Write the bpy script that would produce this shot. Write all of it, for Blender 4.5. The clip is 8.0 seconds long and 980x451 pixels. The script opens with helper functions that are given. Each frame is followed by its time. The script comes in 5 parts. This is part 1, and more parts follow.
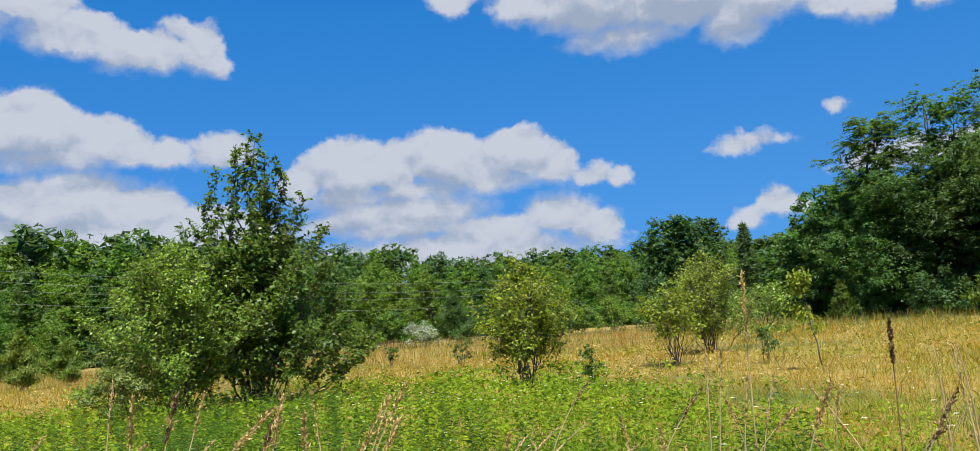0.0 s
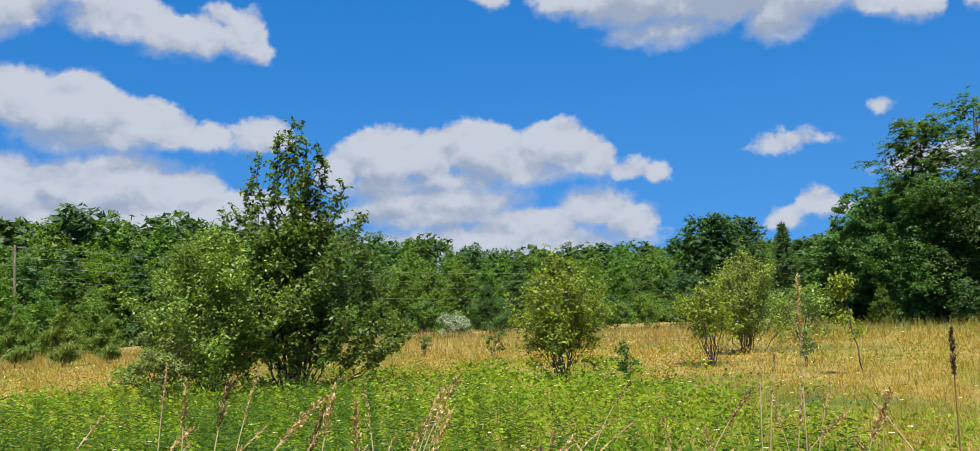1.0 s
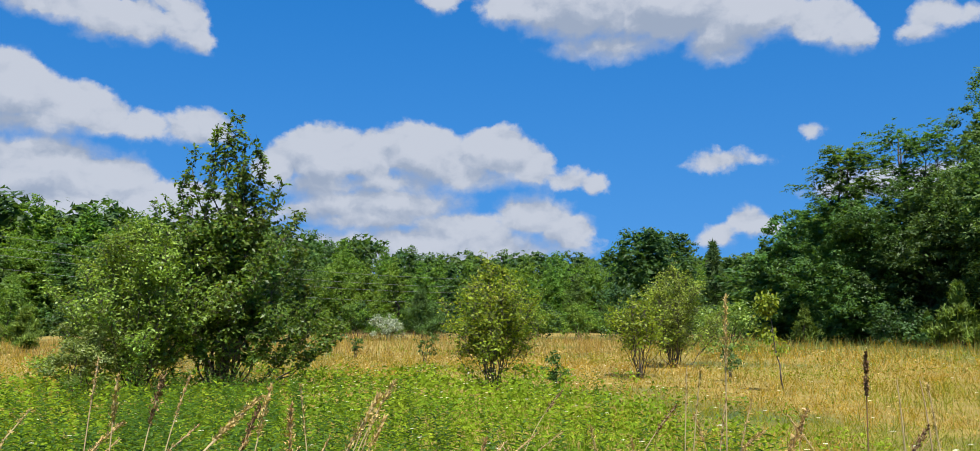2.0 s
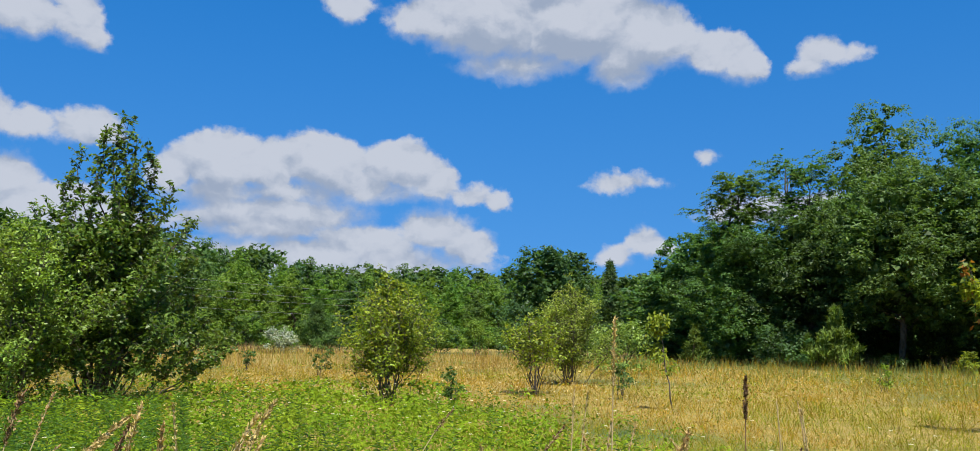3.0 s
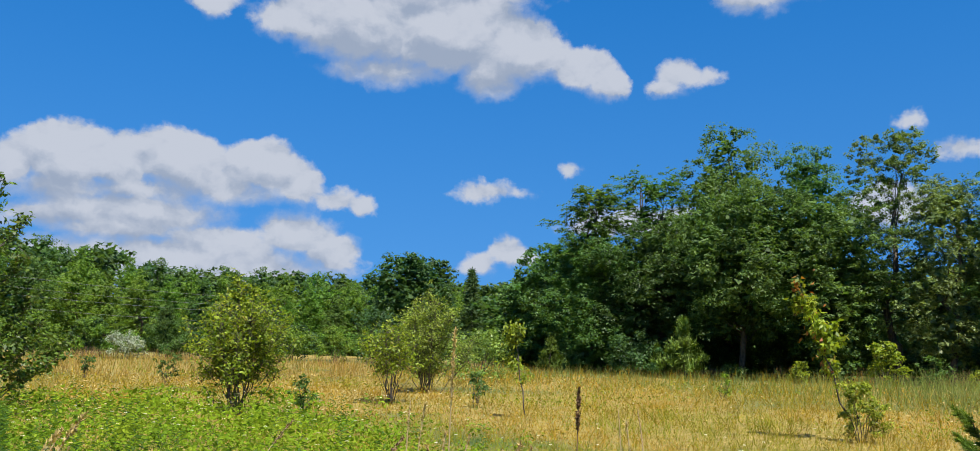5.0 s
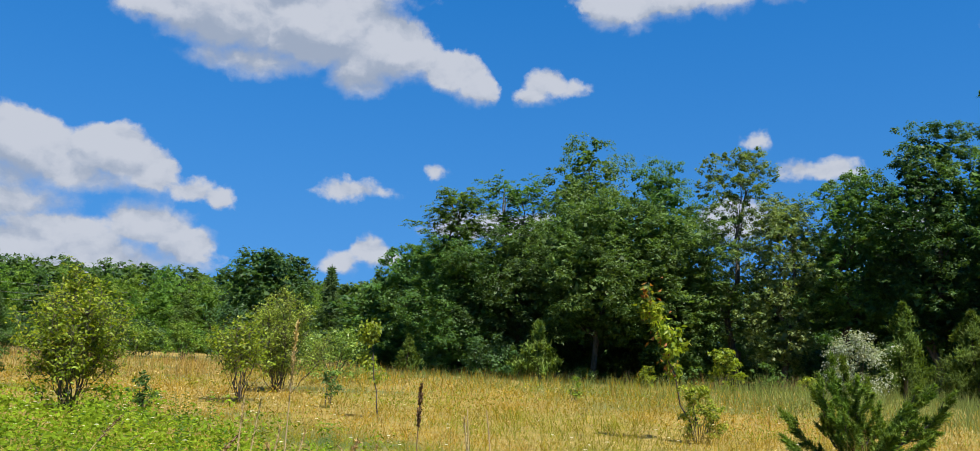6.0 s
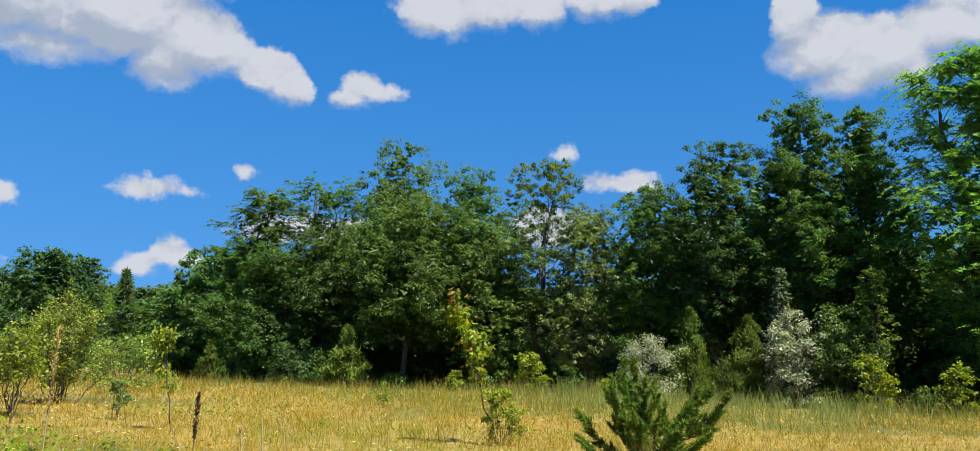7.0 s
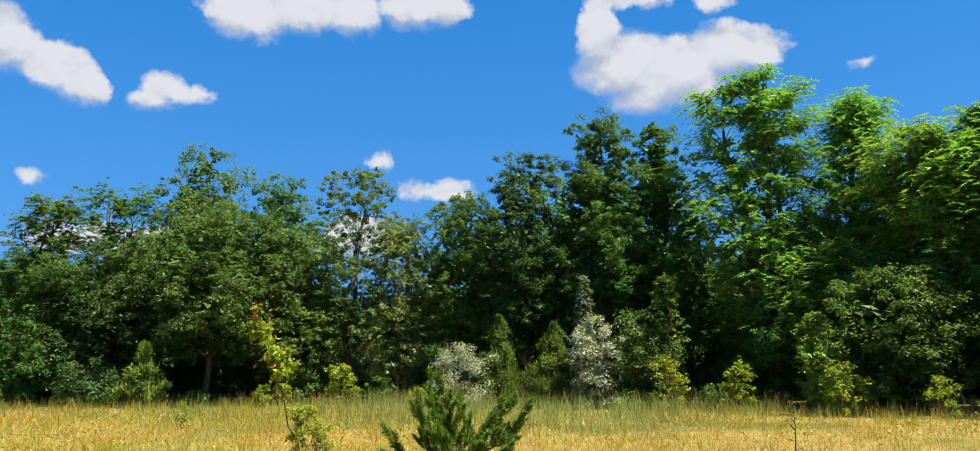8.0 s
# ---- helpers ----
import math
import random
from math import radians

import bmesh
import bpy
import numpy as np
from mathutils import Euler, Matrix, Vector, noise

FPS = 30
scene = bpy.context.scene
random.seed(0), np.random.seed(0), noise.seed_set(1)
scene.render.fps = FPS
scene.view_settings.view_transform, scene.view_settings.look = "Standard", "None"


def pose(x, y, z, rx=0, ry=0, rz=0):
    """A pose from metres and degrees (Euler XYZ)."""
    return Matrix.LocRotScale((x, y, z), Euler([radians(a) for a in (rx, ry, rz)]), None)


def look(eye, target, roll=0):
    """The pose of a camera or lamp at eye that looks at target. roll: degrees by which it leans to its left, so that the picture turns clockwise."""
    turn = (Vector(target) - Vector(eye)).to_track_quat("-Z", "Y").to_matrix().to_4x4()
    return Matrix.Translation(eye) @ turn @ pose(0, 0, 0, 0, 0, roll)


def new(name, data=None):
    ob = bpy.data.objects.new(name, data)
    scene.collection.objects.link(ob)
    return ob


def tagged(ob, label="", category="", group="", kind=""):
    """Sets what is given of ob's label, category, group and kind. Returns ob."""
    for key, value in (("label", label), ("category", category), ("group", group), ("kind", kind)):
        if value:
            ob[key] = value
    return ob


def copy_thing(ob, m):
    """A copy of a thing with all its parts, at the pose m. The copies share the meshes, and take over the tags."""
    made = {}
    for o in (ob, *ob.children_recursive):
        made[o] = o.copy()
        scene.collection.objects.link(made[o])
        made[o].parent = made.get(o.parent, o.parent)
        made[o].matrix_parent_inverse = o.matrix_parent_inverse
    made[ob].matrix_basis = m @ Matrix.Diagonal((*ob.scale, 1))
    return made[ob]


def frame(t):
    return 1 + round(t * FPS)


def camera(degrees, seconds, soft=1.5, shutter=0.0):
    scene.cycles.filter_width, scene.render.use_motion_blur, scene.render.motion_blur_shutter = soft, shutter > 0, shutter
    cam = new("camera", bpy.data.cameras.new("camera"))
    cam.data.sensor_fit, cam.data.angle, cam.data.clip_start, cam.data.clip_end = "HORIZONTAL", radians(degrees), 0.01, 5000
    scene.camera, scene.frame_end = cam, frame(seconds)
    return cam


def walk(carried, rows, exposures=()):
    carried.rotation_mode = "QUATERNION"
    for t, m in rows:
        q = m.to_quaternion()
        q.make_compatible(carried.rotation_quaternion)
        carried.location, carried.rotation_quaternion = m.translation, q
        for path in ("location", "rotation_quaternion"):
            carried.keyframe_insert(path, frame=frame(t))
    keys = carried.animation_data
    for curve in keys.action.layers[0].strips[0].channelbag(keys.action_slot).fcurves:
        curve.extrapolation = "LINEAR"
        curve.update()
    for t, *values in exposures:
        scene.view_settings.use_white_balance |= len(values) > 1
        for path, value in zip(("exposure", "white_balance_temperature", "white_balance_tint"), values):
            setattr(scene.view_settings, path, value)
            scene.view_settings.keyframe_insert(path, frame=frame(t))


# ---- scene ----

# ---------------------------------------------------------------- camera
cam = camera(59.38, 8.0, soft=0.85)
PATH = [
    (0.0, 0.000, 0.000, 1.650, 96.404, 4.700, 11.332),
    (0.5, -0.095, 0.026, 1.637, 96.295, 4.082, 13.919),
    (1.0, -0.091, -0.002, 1.671, 95.998, 2.783, 13.447),
    (1.5, -0.108, -0.069, 1.678, 95.890, 1.484, 11.986),
    (2.0, -0.100, -0.082, 1.685, 96.217, 0.445, 8.994),
    (2.2, -0.092, -0.072, 1.689, 96.393, 0.047, 7.270),
    (3.3, -0.046, -0.013, 1.712, 97.470, -0.659, 0.915),
    (3.5, -0.038, -0.003, 1.716, 97.600, -0.700, 0.000),
    (4.0, -0.038, -0.011, 1.718, 97.712, -0.863, -1.755),
    (4.2, -0.020, -0.007, 1.720, 97.737, -1.069, -2.246),
    (5.3, 0.080, 0.016, 1.728, 97.865, -0.744, -8.729),
    (5.5, 0.098, 0.020, 1.729, 97.923, -0.530, -9.964),
    (6.0, 0.138, 0.054, 1.699, 98.172, -2.214, -16.116),
    (6.5, 0.208, 0.072, 1.682, 98.544, -3.339, -23.103),
    (7.0, 0.256, 0.072, 1.703, 98.914, -1.619, -28.518),
    (7.5, 0.338, 0.092, 1.769, 99.128, -0.252, -37.167),
    (8.0, 0.414, 0.046, 1.795, 99.572, 0.371, -40.646),
]
walk(cam, [(row[0], pose(*row[1:])) for row in PATH], exposures=((0.0, 0.88, 6500, 10), (4.0, 0.85, 6500, 10), (6.0, 0.86, 6600, 10), (7.0, 1.02, 6850, 10), (8.0, 1.22, 7100, 10)))

# ---------------------------------------------------------------- sky and sun
SUN_BEARING, SUN_HEIGHT = 162.0, 63.0  # degrees clockwise from +y, degrees up


def sun_and_sky():
    world = bpy.data.worlds.new("world")
    scene.world = world
    world.use_nodes = True
    nt = world.node_tree
    nt.nodes.clear()
    N, L = nt.nodes.new, nt.links.new

    def math_node(op, a, b=None, c=None):
        n = N("ShaderNodeMath")
        n.operation = op
        for i, v in enumerate((a, b, c)):
            if v is None:
                continue
            if isinstance(v, (int, float)):
                n.inputs[i].default_value = v
            else:
                L(v, n.inputs[i])
        return n.outputs[0]

    def vec_node(op, a, b):
        n = N("ShaderNodeVectorMath")
        n.operation = op
        for i, v in enumerate((a, b)):
            if v is None:
                continue
            if isinstance(v, tuple):
                n.inputs[i].default_value = v
            else:
                L(v, n.inputs[i])
        return n.outputs["Value" if op == "LENGTH" else "Vector"]

    def ramp(value, low, high, a=0.0, b=1.0):
        n = N("ShaderNodeMapRange")
        n.interpolation_type = "SMOOTHSTEP"
        L(value, n.inputs[0])
        for i, v in enumerate((low, high, a, b)):
            n.inputs[i + 1].default_value = v
        return n.outputs[0]

    sky = N("ShaderNodeTexSky")
    sky.sky_type = "NISHITA"
    sky.sun_disc = False
    sky.sun_elevation, sky.sun_rotation = radians(SUN_HEIGHT), radians(SUN_BEARING)
    sky.altitude, sky.air_density, sky.dust_density, sky.ozone_density = 0, 1.0, 0.2, 3.0
    vivid = N("ShaderNodeHueSaturation")
    vivid.inputs["Hue"].default_value, vivid.inputs["Saturation"].default_value = 0.508, SKY_SAT
    vivid.inputs["Value"].default_value = 1.4
    L(sky.outputs[0], vivid.inputs["Color"])
    # the sky lookup is flattened, so its blue varies little from the treetops upwards
    even = N("ShaderNodeVectorMath")
    even.operation = "MULTIPLY_ADD"
    L(N("ShaderNodeTexCoord").outputs["Generated"], even.inputs[0])
    even.inputs[1].default_value, even.inputs[2].default_value = (1.0, 1.0, 0.34), (0.0, 0.0, 0.2)
    level = N("ShaderNodeVectorMath")
    level.operation = "NORMALIZE"
    L(even.outputs[0], level.inputs[0])
    L(level.outputs[0], sky.inputs["Vector"])

    way = N("ShaderNodeTexCoord").outputs["Generated"]
    part_ = N("ShaderNodeSeparateXYZ")
    L(way, part_.inputs[0])
    bearing = math_node("MULTIPLY", math_node("ARCTAN2", part_.outputs[0], part_.outputs[1]), 57.2958)
    height = math_node("MULTIPLY", math_node("ARCSINE", part_.outputs[2]), 57.2958)
    flat = N("ShaderNodeCombineXYZ")
    L(bearing, flat.inputs[0])
    L(height, flat.inputs[1])
    # billows push the cloud edges about
    def billow(scale, detail, rough):
        n = N("ShaderNodeTexNoise")
        n.inputs["Scale"].default_value, n.inputs["Detail"].default_value, n.inputs["Roughness"].default_value = scale, detail, rough
        L(flat.outputs[0], n.inputs["Vector"])
        return n.outputs
    swirl = vec_node("MULTIPLY", vec_node("SUBTRACT", billow(0.42, 3, 0.5)["Color"], (0.5, 0.5, 0.5)), (1.5, 1.0, 0.0))
    fine = vec_node("MULTIPLY", vec_node("SUBTRACT", billow(1.6, 5, 0.6)["Color"], (0.5, 0.5, 0.5)), (0.62, 0.5, 0.0))
    here = vec_node("ADD", vec_node("ADD", flat.outputs[0], swirl), fine)
    above = vec_node("ADD", here, (0.3, 1.9, 0.0))

    puffs = []

    def puff(az, el, wide, high):
        puffs.append((az, el, wide, high))
    puff(-20.2, 10.7, 3.30, 2.38)
    puff(-23.0, 9.9, 1.71, 1.58)
    puff(-17.0, 10.6, 2.71, 2.04)
    puff(-13.5, 11.0, 3.37, 2.24)
    puff(-8.6, 11.0, 2.73, 2.04)
    puff(-6.1, 10.0, 1.83, 1.56)
    puff(-3.8, 9.2, 1.76, 0.91)
    puff(-1.9, 8.9, 1.18, 0.91)
    puff(-15.7, 9.1, 6.76, 1.19)
    puff(-10.6, 9.6, 4.92, 1.22)
    puff(-20.2, 8.8, 4.12, 1.31)
    puff(-21.6, 7.1, 2.54, 1.07)
    puff(-16.8, 6.6, 5.05, 1.26)
    puff(-11.3, 6.2, 4.86, 1.22)
    puff(-6.0, 6.9, 3.15, 1.57)
    puff(-3.9, 5.8, 2.29, 1.49)
    puff(-10.0, 4.6, 8.19, 1.38)
    puff(-17.8, 4.7, 7.74, 1.41)
    puff(-2.2, 21.0, 6.51, 3.11)
    puff(-6.9, 20.7, 2.82, 1.55)
    puff(3.4, 20.7, 6.03, 3.31)
    puff(7.7, 19.4, 4.66, 2.44)
    puff(12.8, 18.1, 2.68, 1.50)
    puff(14.5, 17.3, 1.47, 1.42)
    puff(6.5, 17.6, 2.98, 1.52)
    puff(-0.6, 17.8, 4.48, 1.21)
    puff(1.2, 23.6, 10.40, 2.29)
    puff(-12.4, 21.2, 1.99, 1.14)
    puff(19.4, 17.7, 1.71, 1.00)
    puff(21.3, 17.4, 1.37, 0.65)
    puff(18.4, 16.8, 1.10, 0.78)
    puff(6.5, 10.1, 2.68, 0.75)
    puff(11.8, 11.5, 0.90, 0.61)
    puff(5.9, 5.3, 1.37, 1.08)
    puff(7.6, 6.1, 1.32, 1.08)
    puff(8.8, 5.7, 1.64, 0.66)
    puff(-36.4, 19.2, 3.81, 1.65)
    puff(-32.7, 18.4, 3.61, 1.63)
    puff(-29.1, 18.5, 1.88, 1.81)
    puff(-28.0, 17.5, 1.10, 0.92)
    puff(-29.8, 19.8, 1.72, 0.75)
    puff(-38.8, 20.9, 2.79, 1.52)
    puff(-39.1, 13.6, 3.77, 2.31)
    puff(-35.6, 13.0, 2.87, 1.72)
    puff(-33.6, 12.4, 2.20, 1.22)
    puff(-38.3, 11.9, 5.24, 1.18)
    puff(-31.2, 12.1, 2.35, 1.04)
    puff(-28.2, 12.2, 2.74, 1.26)
    puff(-42.5, 14.0, 3.54, 2.10)
    puff(-37.2, 9.3, 4.94, 2.09)
    puff(-32.7, 8.7, 2.96, 1.70)
    puff(-39.7, 9.4, 3.00, 1.60)
    puff(-37.4, 6.9, 9.37, 2.24)
    puff(-43.2, 9.0, 3.77, 2.11)
    puff(-43.4, 19.4, 3.54, 2.01)
    puff(24.3, 22.7, 3.48, 1.73)
    puff(27.6, 23.1, 2.97, 1.60)
    puff(31.0, 23.5, 2.42, 1.77)
    puff(36.2, 23.9, 3.70, 1.63)
    puff(48.3, 21.9, 1.81, 2.42)
    puff(50.1, 19.8, 3.53, 2.29)
    puff(53.7, 19.0, 3.43, 2.43)
    puff(56.8, 20.2, 2.72, 1.92)
    puff(58.9, 20.2, 2.04, 1.37)
    puff(51.9, 17.9, 3.55, 1.35)
    puff(50.3, 23.9, 3.41, 0.69)
    puff(56.2, 23.4, 1.39, 0.60)
    puff(65.2, 18.3, 0.73, 0.44)
    puff(36.7, 11.8, 2.55, 0.83)
    puff(38.1, 12.0, 1.36, 0.75)
    puff(33.4, 13.8, 0.93, 0.62)
    puff(31.3, 8.7, 2.27, 1.64)
    puff(41.8, 8.6, 2.52, 1.08)
    puff(65.4, 12.7, 0.92, 0.68)
    puff(12.7, 7.8, 1.00, 0.88)
    # the long bank under the towers, down to the treetops
    puff(-13.5, 4.6, 11.5, 2.0)
    puff(-16.5, 7.7, 7.0, 1.6)
    puff(-33.0, 6.6, 9.5, 2.6)
    # low cloud that shows through the gaps between the trees
    puff(17.5, 8.0, 6.7, 1.1)
    puff(31.7, 9.0, 2.6, 1.3)
    # the same broken cover goes on round the rest of the sky
    more = random.Random(5)
    for bearing_ in range(90, 310, 18):
        for tier in (9, 20):
            puff(((bearing_ + more.uniform(-6, 6) + 180) % 360) - 180, tier + more.uniform(-3, 3), more.uniform(3, 7), more.uniform(1.2, 2.4))
    def cover(spot):
        total = None
        for az, el, wide, high in puffs:
            d = vec_node("LENGTH", vec_node("MULTIPLY", vec_node("SUBTRACT", spot, (az, el, 0.0)), (1 / wide, 1 / high, 0.0)), None)
            d = math_node("MULTIPLY_ADD", d, high, -high)
            if total is None:
                total = d
            else:
                n = N("ShaderNodeMath")
                n.operation = "SMOOTH_MIN"
                L(total, n.inputs[0])
                L(d, n.inputs[1])
                n.inputs[2].default_value = 0.3
                total = n.outputs[0]
        return math_node("SUBTRACT", 0.0, total)

    def lumps(shift):
        n = N("ShaderNodeTexNoise")
        n.inputs["Scale"].default_value, n.inputs["Detail"].default_value, n.inputs["Roughness"].default_value = 0.42, 6, 0.5
        L(vec_node("MULTIPLY", vec_node("ADD", here, shift), (1.0, 1.35, 0.0)), n.inputs["Vector"])
        return n.outputs["Fac"]

    depth, depth_above = cover(here), cover(above)
    lump, lump_above = lumps((0.0, 0.0, 0.0)), lumps((0.15, 0.7, 0.0))
    body = math_node("ADD", depth, math_node("MULTIPLY", math_node("SUBTRACT", lump, 0.5), 1.5))
    under = math_node("SUBTRACT", math_node("MAXIMUM", depth_above, -0.4), math_node("MAXIMUM", depth, -0.4))
    # the undersides fray out softly, the tops stay crisp
    wisp = math_node("MULTIPLY", math_node("SUBTRACT", billow(1.1, 6, 0.6)["Fac"], 0.5), 0.7)
    soft_edge = math_node("DIVIDE", math_node("ADD", body, wisp), ramp(under, -0.4, 0.6, 0.45, 1.05))
    opacity = math_node("MULTIPLY", ramp(soft_edge, -0.2, 1.0), 0.97)
    shade = math_node("ADD", math_node("MULTIPLY", under, 0.42), math_node("MULTIPLY", math_node("SUBTRACT", lump_above, lump), 2.4))
    grey = math_node("MULTIPLY", ramp(shade, -0.55, 0.6), ramp(soft_edge, 0.0, 0.7, 0.4, 1.0))
    tone = N("ShaderNodeMix")
    tone.data_type = "RGBA"
    L(grey, tone.inputs[0])
    tone.inputs[6].default_value = (5.55, 5.95, 6.8, 1)
    tone.inputs[7].default_value = (3.3, 3.95, 5.15, 1)
    blend = N("ShaderNodeMix")
    blend.data_type = "RGBA"
    L(opacity, blend.inputs[0])
    L(vivid.outputs[0], blend.inputs[6])
    L(tone.outputs[2], blend.inputs[7])
    back = N("ShaderNodeBackground")
    back.inputs["Strength"].default_value = 0.057
    L(blend.outputs[2], back.inputs["Color"])
    L(back.outputs[0], N("ShaderNodeOutputWorld").inputs[0])

    sun = new("sun", bpy.data.lights.new("sun", "SUN"))
    sun.data.energy, sun.data.angle, sun.data.color = SUN_POWER, radians(0.53), (1.0, 0.95, 0.86)
    a, e = radians(SUN_BEARING), radians(SUN_HEIGHT)
    sun.matrix_world = look((math.sin(a) * math.cos(e) * 60, math.cos(a) * math.cos(e) * 60, math.sin(e) * 60), (0, 0, 0))


SUN_POWER, SKY_SAT = 5.0, 1.46
sun_and_sky()


# ---------------------------------------------------------------- materials
def fresh(name):
    m = bpy.data.materials.new(name)
    m.use_nodes = True
    m.node_tree.nodes.clear()
    return m, m.node_tree.nodes.new, m.node_tree.links.new


def leaf_material(name, dark, light, odd=None, through_part=0.35, rough=0.5, patch=0.5, sheen=0.32, drift=0.012):
    """Leaves: the colour differs from leaf to leaf and from bough to bough; part of the light passes through."""
    m, N, L = fresh(name)
    geo = N("ShaderNodeNewGeometry")
    tone = N("ShaderNodeValToRGB")
    tone.color_ramp.elements[0].color, tone.color_ramp.elements[1].color = (*dark, 1), (*light, 1)
    if odd:
        e = tone.color_ramp.elements.new(0.93)
        e.color = (*light, 1)
        tone.color_ramp.elements[2].position = 1.0
        tone.color_ramp.elements[2].color = (*odd, 1)
    L(geo.outputs["Random Per Island"], tone.inputs[0])
    spot = N("ShaderNodeTexCoord")
    noise_ = N("ShaderNodeTexNoise")
    noise_.inputs["Scale"].default_value, noise_.inputs["Detail"].default_value = patch, 3
    L(spot.outputs["Object"], noise_.inputs["Vector"])
    vary = N("ShaderNodeHueSaturation")
    info = N("ShaderNodeObjectInfo")
    shift = N("ShaderNodeMapRange")
    L(info.outputs["Random"], shift.inputs[0])
    shift.inputs[3].default_value, shift.inputs[4].default_value = 0.485, 0.515
    wide_ = N("ShaderNodeTexNoise")
    wide_.inputs["Scale"].default_value, wide_.inputs["Detail"].default_value, wide_.inputs["Roughness"].default_value = patch * 0.55, 4, 0.6
    L(spot.outputs["Object"], wide_.inputs["Vector"])
    roam = N("ShaderNodeMapRange")
    L(wide_.outputs["Fac"], roam.inputs[0])
    for i, v in enumerate((0.3, 0.7, -drift, drift)):
        roam.inputs[i + 1].default_value = v
    both = N("ShaderNodeMath")
    L(shift.outputs[0], both.inputs[0])
    L(roam.outputs[0], both.inputs[1])
    L(both.outputs[0], vary.inputs["Hue"])
    rng_ = N("ShaderNodeMapRange")
    L(noise_.outputs["Fac"], rng_.inputs[0])
    rng_.inputs[1].default_value, rng_.inputs[2].default_value, rng_.inputs[3].default_value, rng_.inputs[4].default_value = 0.3, 0.7, 0.7, 1.3
    L(rng_.outputs[0], vary.inputs["Value"])
    L(tone.outputs[0], vary.inputs["Color"])
    face = N("ShaderNodeBsdfPrincipled")
    face.inputs["Roughness"].default_value = rough
    face.inputs["Specular IOR Level"].default_value = sheen
    L(vary.outputs[0], face.inputs["Base Color"])
    glow = N("ShaderNodeBsdfTranslucent")
    warm = N("ShaderNodeMix")
    warm.data_type, warm.blend_type = "RGBA", "MULTIPLY"
    warm.inputs[0].default_value = 1.0
    warm.inputs[7].default_value = (1.35, 1.35, 0.5, 1)
    L(vary.outputs[0], warm.inputs[6])
    L(warm.outputs[2], glow.inputs[0])
    mix = N("ShaderNodeMixShader")
    mix.inputs[0].default_value = through_part
    L(face.outputs[0], mix.inputs[1])
    L(glow.outputs[0], mix.inputs[2])
    L(mix.outputs[0], N("ShaderNodeOutputMaterial").inputs[0])
    return m


def bark_material(name, dark, light, scale=14.0):
    m, N, L = fresh(name)
    spot = N("ShaderNodeTexCoord")
    stretch = N("ShaderNodeMapping")
    stretch.inputs["Scale"].default_value = (1, 1, 0.18)
    L(spot.outputs["Object"], stretch.inputs[0])
    noise_ = N("ShaderNodeTexNoise")
    noise_.inputs["Scale"].default_value, noise_.inputs["Detail"].default_value = scale, 6
    L(stretch.outputs[0], noise_.inputs["Vector"])
    tone = N("ShaderNodeValToRGB")
    tone.color_ramp.elements[0].position, tone.color_ramp.elements[1].position = 0.35, 0.68
    tone.color_ramp.elements[0].color, tone.color_ramp.elements[1].color = (*dark, 1), (*light, 1)
    L(noise_.outputs["Fac"], tone.inputs[0])
    bump = N("ShaderNodeBump")
    bump.inputs["Strength"].default_value, bump.inputs["Distance"].default_value = 0.6, 0.02
    L(noise_.outputs["Fac"], bump.inputs["Height"])
    face = N("ShaderNodeBsdfPrincipled")
    face.inputs["Roughness"].default_value = 0.9
    L(tone.outputs[0], face.inputs["Base Color"])
    L(bump.outputs[0], face.inputs["Normal"])
    L(face.outputs[0], N("ShaderNodeOutputMaterial").inputs[0])
    return m


